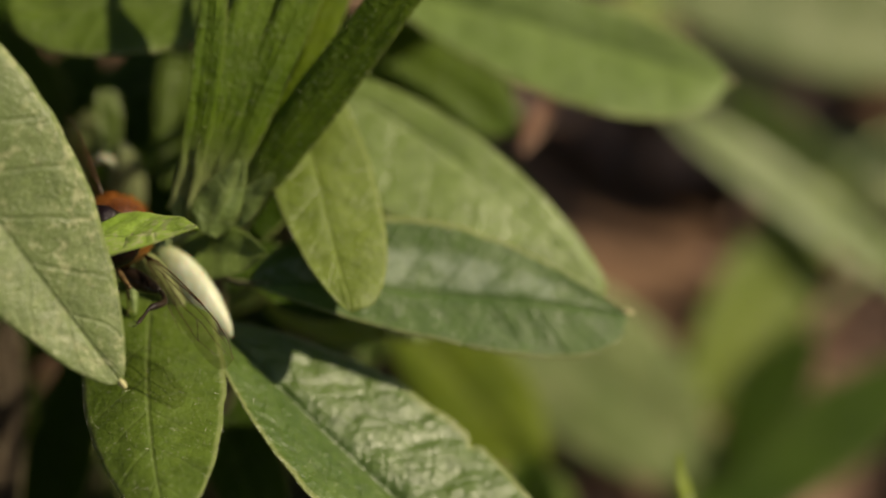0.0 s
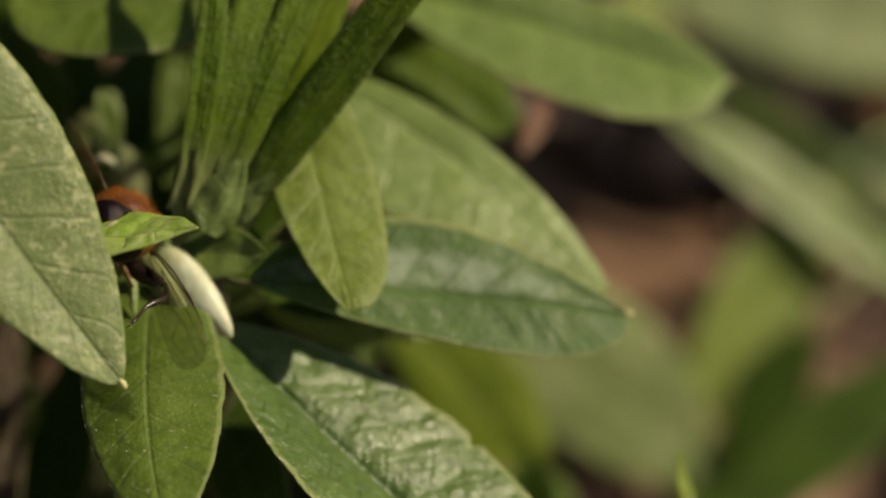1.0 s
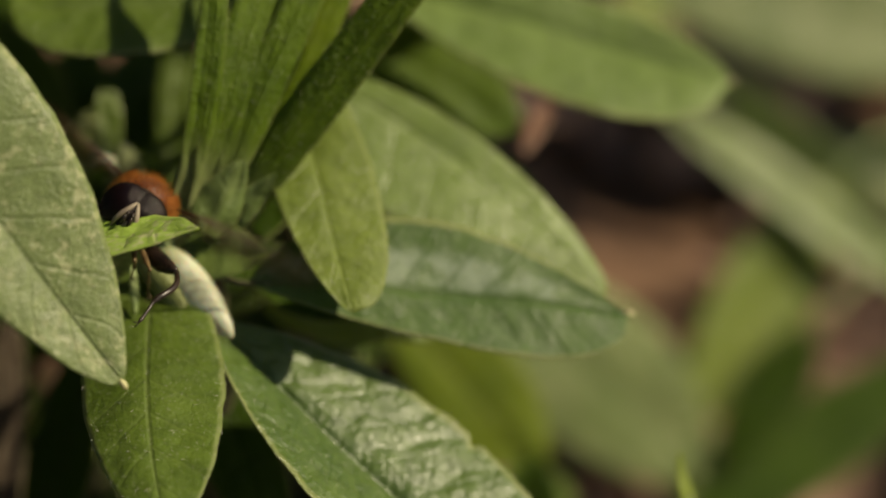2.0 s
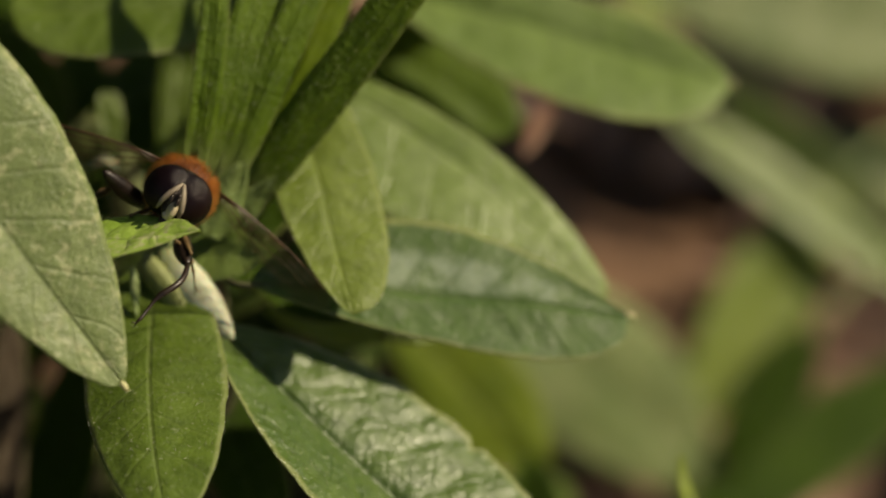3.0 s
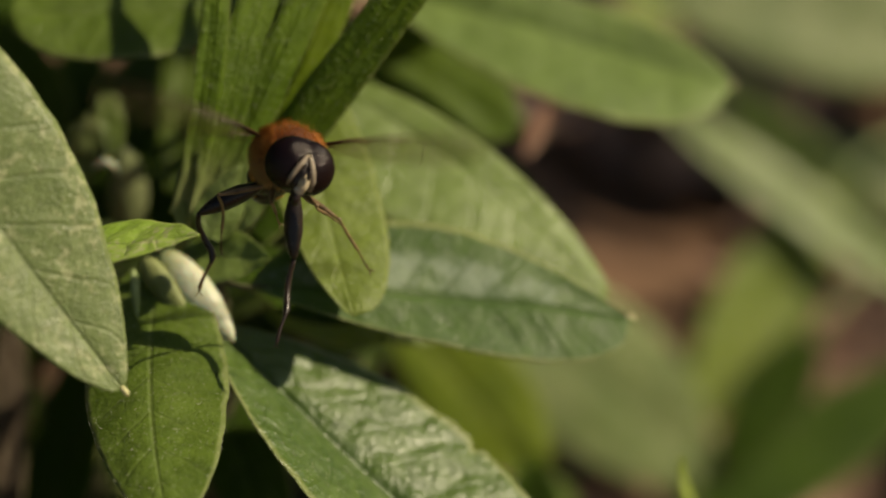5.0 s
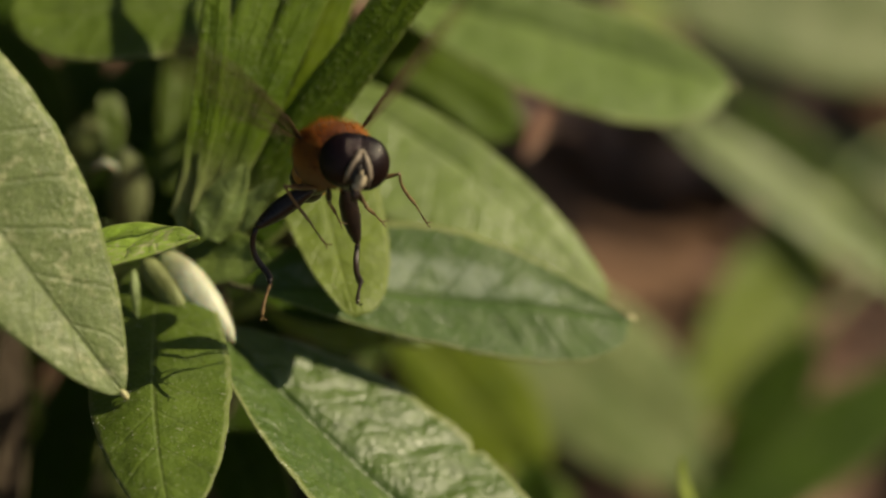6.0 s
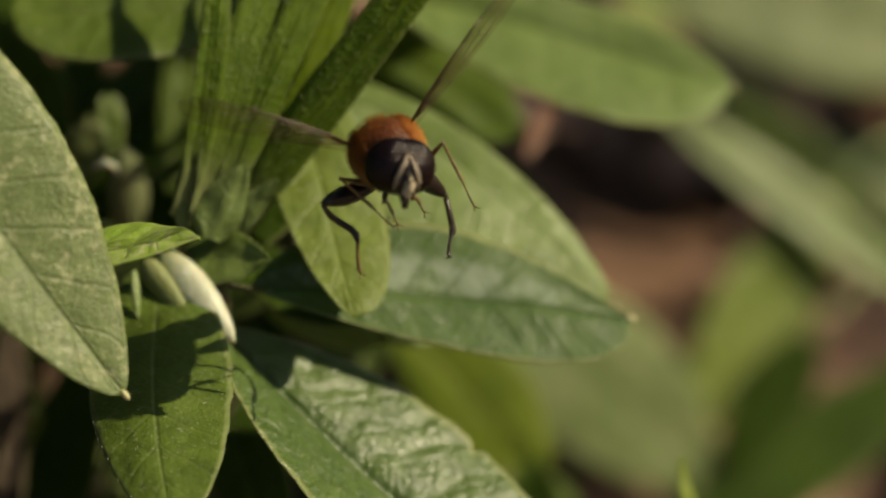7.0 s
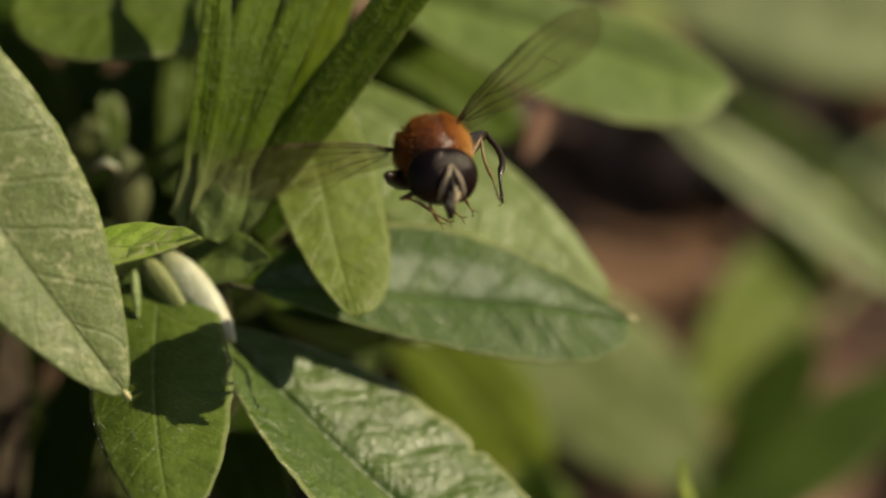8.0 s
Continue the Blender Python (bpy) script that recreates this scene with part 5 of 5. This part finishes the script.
    walk(LEGS["HL"]["shin"], [
        (0, pose(0.00000, 0.00000, -0.00390, 154.7, 7.0, 30.7)),
        (1.7, pose(0.00000, 0.00000, -0.00390, 146.1, 11.2, 35.8)),
        (3, pose(0.00000, 0.00000, -0.00390, 128.2, 10.6, 21.6)),
        (4, pose(0.00000, 0.00000, -0.00390, 77.8, -28.5, -23.2)),
        (4.6, pose(0.00000, 0.00000, -0.00390, 70.1, -59.9, -44.0)),
        (5.8, pose(0.00000, 0.00000, -0.00390, -40.2, -44.2, 16.9)),
        (6.5, pose(0.00000, 0.00000, -0.00390, 90.8, -73.9, -74.7)),
        (7.2, pose(0.00000, 0.00000, -0.00390, 137.8, -45.9, -95.3)),
        (8, pose(0.00000, 0.00000, -0.00390, 161.3, -23.5, -103.3)),
    ])
    walk(LEGS["HR"]["femur"], [
        (0, pose(0.00090, 0.00340, -0.00170, -101.8, -34.4, 62.9)),
        (1.7, pose(0.00090, 0.00340, -0.00170, -96.5, -28.9, 52.5)),
        (3, pose(0.00090, 0.00340, -0.00170, -69.4, -13.1, 18.3)),
        (3.35, pose(0.00090, 0.00340, -0.00170, -47.7, -15.2, 12.3)),
        (3.7, pose(0.00090, 0.00340, -0.00170, -25.8, -15.1, 5.9)),
        (4, pose(0.00090, 0.00340, -0.00170, -7.2, -13.1, 0.8)),
        (4.6, pose(0.00090, 0.00340, -0.00170, -8.0, -7.7, 0.5)),
        (5.8, pose(0.00090, 0.00340, -0.00170, 8.3, -10.1, -0.7)),
        (6.5, pose(0.00090, 0.00340, -0.00170, 23.6, -20.7, -4.4)),
        (7.2, pose(0.00090, 0.00340, -0.00170, 36.6, -31.1, -10.5)),
        (7.5, pose(0.00090, 0.00340, -0.00170, 40.1, -35.2, -13.2)),
        (8, pose(0.00090, 0.00340, -0.00170, 74.9, -44.8, -21.5)),
    ])
    walk(LEGS["HR"]["shin"], [
        (0, pose(0.00000, 0.00000, -0.00390, -55.0, -0.0, -75.3)),
        (1.7, pose(0.00000, 0.00000, -0.00390, -58.5, -0.0, -99.4)),
        (3, pose(0.00000, 0.00000, -0.00390, -41.5, 0.0, -129.4)),
        (3.35, pose(0.00000, 0.00000, -0.00390, -37.4, 12.4, -86.8)),
        (3.7, pose(0.00000, 0.00000, -0.00390, -25.4, 18.6, -41.4)),
        (4, pose(0.00000, 0.00000, -0.00390, -14.0, 15.7, -1.9)),
        (4.6, pose(0.00000, 0.00000, -0.00390, 1.3, 4.7, 0.1)),
        (5.8, pose(0.00000, 0.00000, -0.00390, -64.1, 29.9, -18.9)),
        (6.5, pose(0.00000, 0.00000, -0.00390, -89.5, 25.1, -24.9)),
        (7.2, pose(0.00000, 0.00000, -0.00390, -113.2, 14.5, -21.8)),
        (7.5, pose(0.00000, 0.00000, -0.00390, -119.4, 6.0, -10.2)),
        (8, pose(0.00000, 0.00000, -0.00390, -137.5, 0.0, -6.5)),
    ])
    walk(LEGS["ML"]["femur"], [
        (0, pose(-0.00090, 0.00260, -0.00160, -63.7, -19.3, 12.1)),
        (1.7, pose(-0.00090, 0.00260, -0.00160, -69.9, -6.7, 4.7)),
        (3, pose(-0.00090, 0.00260, -0.00160, -77.0, 16.2, -13.0)),
        (4, pose(-0.00090, 0.00260, -0.00160, -83.2, 34.0, -30.4)),
        (4.6, pose(-0.00090, 0.00260, -0.00160, 25.0, 60.0, 14.6)),
        (5.8, pose(-0.00090, 0.00260, -0.00160, -109.9, 66.1, -85.8)),
        (6.5, pose(-0.00090, 0.00260, -0.00160, -141.4, 61.4, -118.9)),
        (7.2, pose(-0.00090, 0.00260, -0.00160, -148.2, 44.6, -110.6)),
        (8, pose(-0.00090, 0.00260, -0.00160, -117.5, 33.7, -53.0)),
    ])
    walk(LEGS["ML"]["shin"], [
        (0, pose(0.00000, 0.00000, -0.00280, 123.0, -4.9, -9.1)),
        (1.7, pose(0.00000, 0.00000, -0.00280, 133.8, -5.6, -13.1)),
        (3, pose(0.00000, 0.00000, -0.00280, 153.6, -12.1, -48.4)),
        (4, pose(0.00000, 0.00000, -0.00280, 160.6, -13.5, -69.2)),
        (4.6, pose(0.00000, 0.00000, -0.00280, 80.1, -49.0, -41.9)),
        (5.8, pose(0.00000, 0.00000, -0.00280, 164.7, -43.8, -143.1)),
        (6.5, pose(0.00000, 0.00000, -0.00280, 175.4, -48.1, -169.8)),
        (7.2, pose(0.00000, 0.00000, -0.00280, 173.3, -22.9, -147.8)),
        (8, pose(0.00000, 0.00000, -0.00280, 157.1, -22.6, -89.4)),
    ])
    walk(LEGS["MR"]["femur"], [
        (0, pose(0.00090, 0.00260, -0.00160, -88.1, -38.1, 36.9)),
        (1.7, pose(0.00090, 0.00260, -0.00160, -75.8, -33.7, 26.6)),
        (3, pose(0.00090, 0.00260, -0.00160, -70.1, -27.6, 19.6)),
        (3.35, pose(0.00090, 0.00260, -0.00160, -53.3, -34.4, 17.7)),
        (3.7, pose(0.00090, 0.00260, -0.00160, -34.8, -40.4, 13.1)),
        (4, pose(0.00090, 0.00260, -0.00160, -17.1, -44.3, 7.0)),
        (4.6, pose(0.00090, 0.00260, -0.00160, -25.2, -48.5, 11.5)),
        (5.8, pose(0.00090, 0.00260, -0.00160, -99.0, -48.9, 56.1)),
        (6.5, pose(0.00090, 0.00260, -0.00160, -113.2, -45.7, 65.2)),
        (7.2, pose(0.00090, 0.00260, -0.00160, -145.5, -41.8, 101.9)),
        (7.5, pose(0.00090, 0.00260, -0.00160, 33.9, -135.4, -73.1)),
        (8, pose(0.00090, 0.00260, -0.00160, -92.7, -4.8, 141.1)),
    ])
    walk(LEGS["MR"]["shin"], [
        (0, pose(0.00000, 0.00000, -0.00280, 131.6, -10.5, -23.1)),
        (1.7, pose(0.00000, 0.00000, -0.00280, 125.6, -7.8, -15.2)),
        (3, pose(0.00000, 0.00000, -0.00280, 116.3, -15.4, -24.6)),
        (3.35, pose(0.00000, 0.00000, -0.00280, 74.3, -13.3, -10.1)),
        (3.7, pose(0.00000, 0.00000, -0.00280, 34.7, -2.6, -0.8)),
        (4, pose(0.00000, 0.00000, -0.00280, 1.9, 9.6, 0.2)),
        (4.6, pose(0.00000, 0.00000, -0.00280, 29.4, 4.2, 1.1)),
        (5.8, pose(0.00000, 0.00000, -0.00280, 86.9, 7.6, 7.2)),
        (6.5, pose(0.00000, 0.00000, -0.00280, 102.5, 20.9, 25.9)),
        (7.2, pose(0.00000, 0.00000, -0.00280, 138.4, 40.8, 88.8)),
        (7.5, pose(0.00000, 0.00000, -0.00280, -34.2, 140.8, -81.6)),
        (8, pose(0.00000, 0.00000, -0.00280, -14.3, 141.4, -64.0)),
    ])
    walk(LEGS["FL"]["femur"], [
        (0, pose(-0.00070, 0.00200, -0.00150, -59.2, -27.6, 15.9)),
        (1.7, pose(-0.00070, 0.00200, -0.00150, -64.5, -18.2, 11.5)),
        (3, pose(-0.00070, 0.00200, -0.00150, -65.4, -7.9, 5.1)),
        (4, pose(-0.00070, 0.00200, -0.00150, -65.2, 0.8, -0.5)),
        (4.6, pose(-0.00070, 0.00200, -0.00150, -68.2, 7.4, -5.0)),
        (5.8, pose(-0.00070, 0.00200, -0.00150, -76.5, 23.2, -18.4)),
        (6.5, pose(-0.00070, 0.00200, -0.00150, -77.0, 25.0, -20.0)),
        (7.2, pose(-0.00070, 0.00200, -0.00150, -94.0, 14.8, -15.8)),
        (8, pose(-0.00070, 0.00200, -0.00150, -94.9, -1.5, 1.6)),
    ])
    walk(LEGS["FL"]["shin"], [
        (0, pose(0.00000, 0.00000, -0.00220, 116.8, -1.5, -2.4)),
        (1.7, pose(0.00000, 0.00000, -0.00220, 126.1, -4.2, -8.3)),
        (3, pose(0.00000, 0.00000, -0.00220, 133.8, -13.1, -30.1)),
        (4, pose(0.00000, 0.00000, -0.00220, 132.5, -18.0, -39.5)),
        (4.6, pose(0.00000, 0.00000, -0.00220, 136.8, -19.6, -47.2)),
        (5.8, pose(0.00000, 0.00000, -0.00220, 143.4, -24.7, -67.0)),
        (6.5, pose(0.00000, 0.00000, -0.00220, 139.9, -19.8, -51.1)),
        (7.2, pose(0.00000, 0.00000, -0.00220, 136.0, -12.6, -30.6)),
        (8, pose(0.00000, 0.00000, -0.00220, 133.1, -12.9, -29.2)),
    ])
    walk(LEGS["FR"]["femur"], [
        (0, pose(0.00070, 0.00200, -0.00150, -75.5, -28.5, 22.3)),
        (1.7, pose(0.00070, 0.00200, -0.00150, -70.5, -19.7, 14.0)),
        (3, pose(0.00070, 0.00200, -0.00150, -69.7, -12.8, 8.9)),
        (4, pose(0.00070, 0.00200, -0.00150, -68.5, -7.2, 4.9)),
        (4.6, pose(0.00070, 0.00200, -0.00150, -81.2, -19.9, 17.1)),
        (5.8, pose(0.00070, 0.00200, -0.00150, -66.7, 1.2, -0.8)),
        (6.5, pose(0.00070, 0.00200, -0.00150, -61.9, 11.6, -7.0)),
        (7.2, pose(0.00070, 0.00200, -0.00150, -85.3, 14.8, -13.6)),
        (8, pose(0.00070, 0.00200, -0.00150, -89.2, 10.1, -9.9)),
    ])
    walk(LEGS["FR"]["shin"], [
        (0, pose(0.00000, 0.00000, -0.00220, 130.2, -6.2, -13.3)),
        (1.7, pose(0.00000, 0.00000, -0.00220, 131.3, -5.5, -12.1)),
        (3, pose(0.00000, 0.00000, -0.00220, 138.2, -24.5, -59.2)),
        (4, pose(0.00000, 0.00000, -0.00220, 135.9, -36.9, -79.0)),
        (4.6, pose(0.00000, 0.00000, -0.00220, 127.9, -38.2, -70.7)),
        (5.8, pose(0.00000, 0.00000, -0.00220, 125.0, -36.1, -64.0)),
        (6.5, pose(0.00000, 0.00000, -0.00220, 126.8, -26.3, -50.1)),
        (7.2, pose(0.00000, 0.00000, -0.00220, 138.0, -10.9, -27.9)),
        (8, pose(0.00000, 0.00000, -0.00220, 135.5, -9.0, -21.8)),
    ])
    walk(SWAY["a"], [
        (0, pose(0.00613, -0.01314, 0.10812, 0.0, -0.0, 0.0)),
        (3, pose(0.00613, -0.01314, 0.10812, 0.0, -0.0, 0.0)),
        (4.5, pose(0.00613, -0.01318, 0.10806, 0.0, -0.0, 0.0)),
        (6, pose(0.00610, -0.01331, 0.10788, 0.0, -0.0, 0.0)),
        (8, pose(0.00619, -0.01332, 0.10787, 0.0, -0.0, 0.0)),
    ])
    walk(SWAY["b"], [
        (0, pose(-0.00619, -0.01197, 0.09116, 0.0, -0.0, 0.0)),
        (3, pose(-0.00619, -0.01199, 0.09113, 0.0, -0.0, 0.0)),
        (4.5, pose(-0.00622, -0.01203, 0.09107, 0.0, -0.0, 0.0)),
        (6, pose(-0.00624, -0.01214, 0.09092, 0.0, -0.0, 0.0)),
        (8, pose(-0.00619, -0.01213, 0.09093, 0.0, -0.0, 0.0)),
    ])
    walk(SWAY["c"], [
        (0, pose(-0.00247, -0.00393, 0.08434, 0.0, -0.0, 0.0)),
        (1.5, pose(-0.00259, -0.00400, 0.08424, 0.0, -0.0, 0.0)),
        (3, pose(-0.00247, -0.00388, 0.08442, 0.0, -0.0, 0.0)),
        (4.5, pose(-0.00250, -0.00384, 0.08447, 0.0, -0.0, 0.0)),
        (6, pose(-0.00228, -0.00377, 0.08457, 0.0, -0.0, 0.0)),
        (8, pose(-0.00225, -0.00377, 0.08457, 0.0, -0.0, 0.0)),
    ])
# -- end of keyed rows


motions()
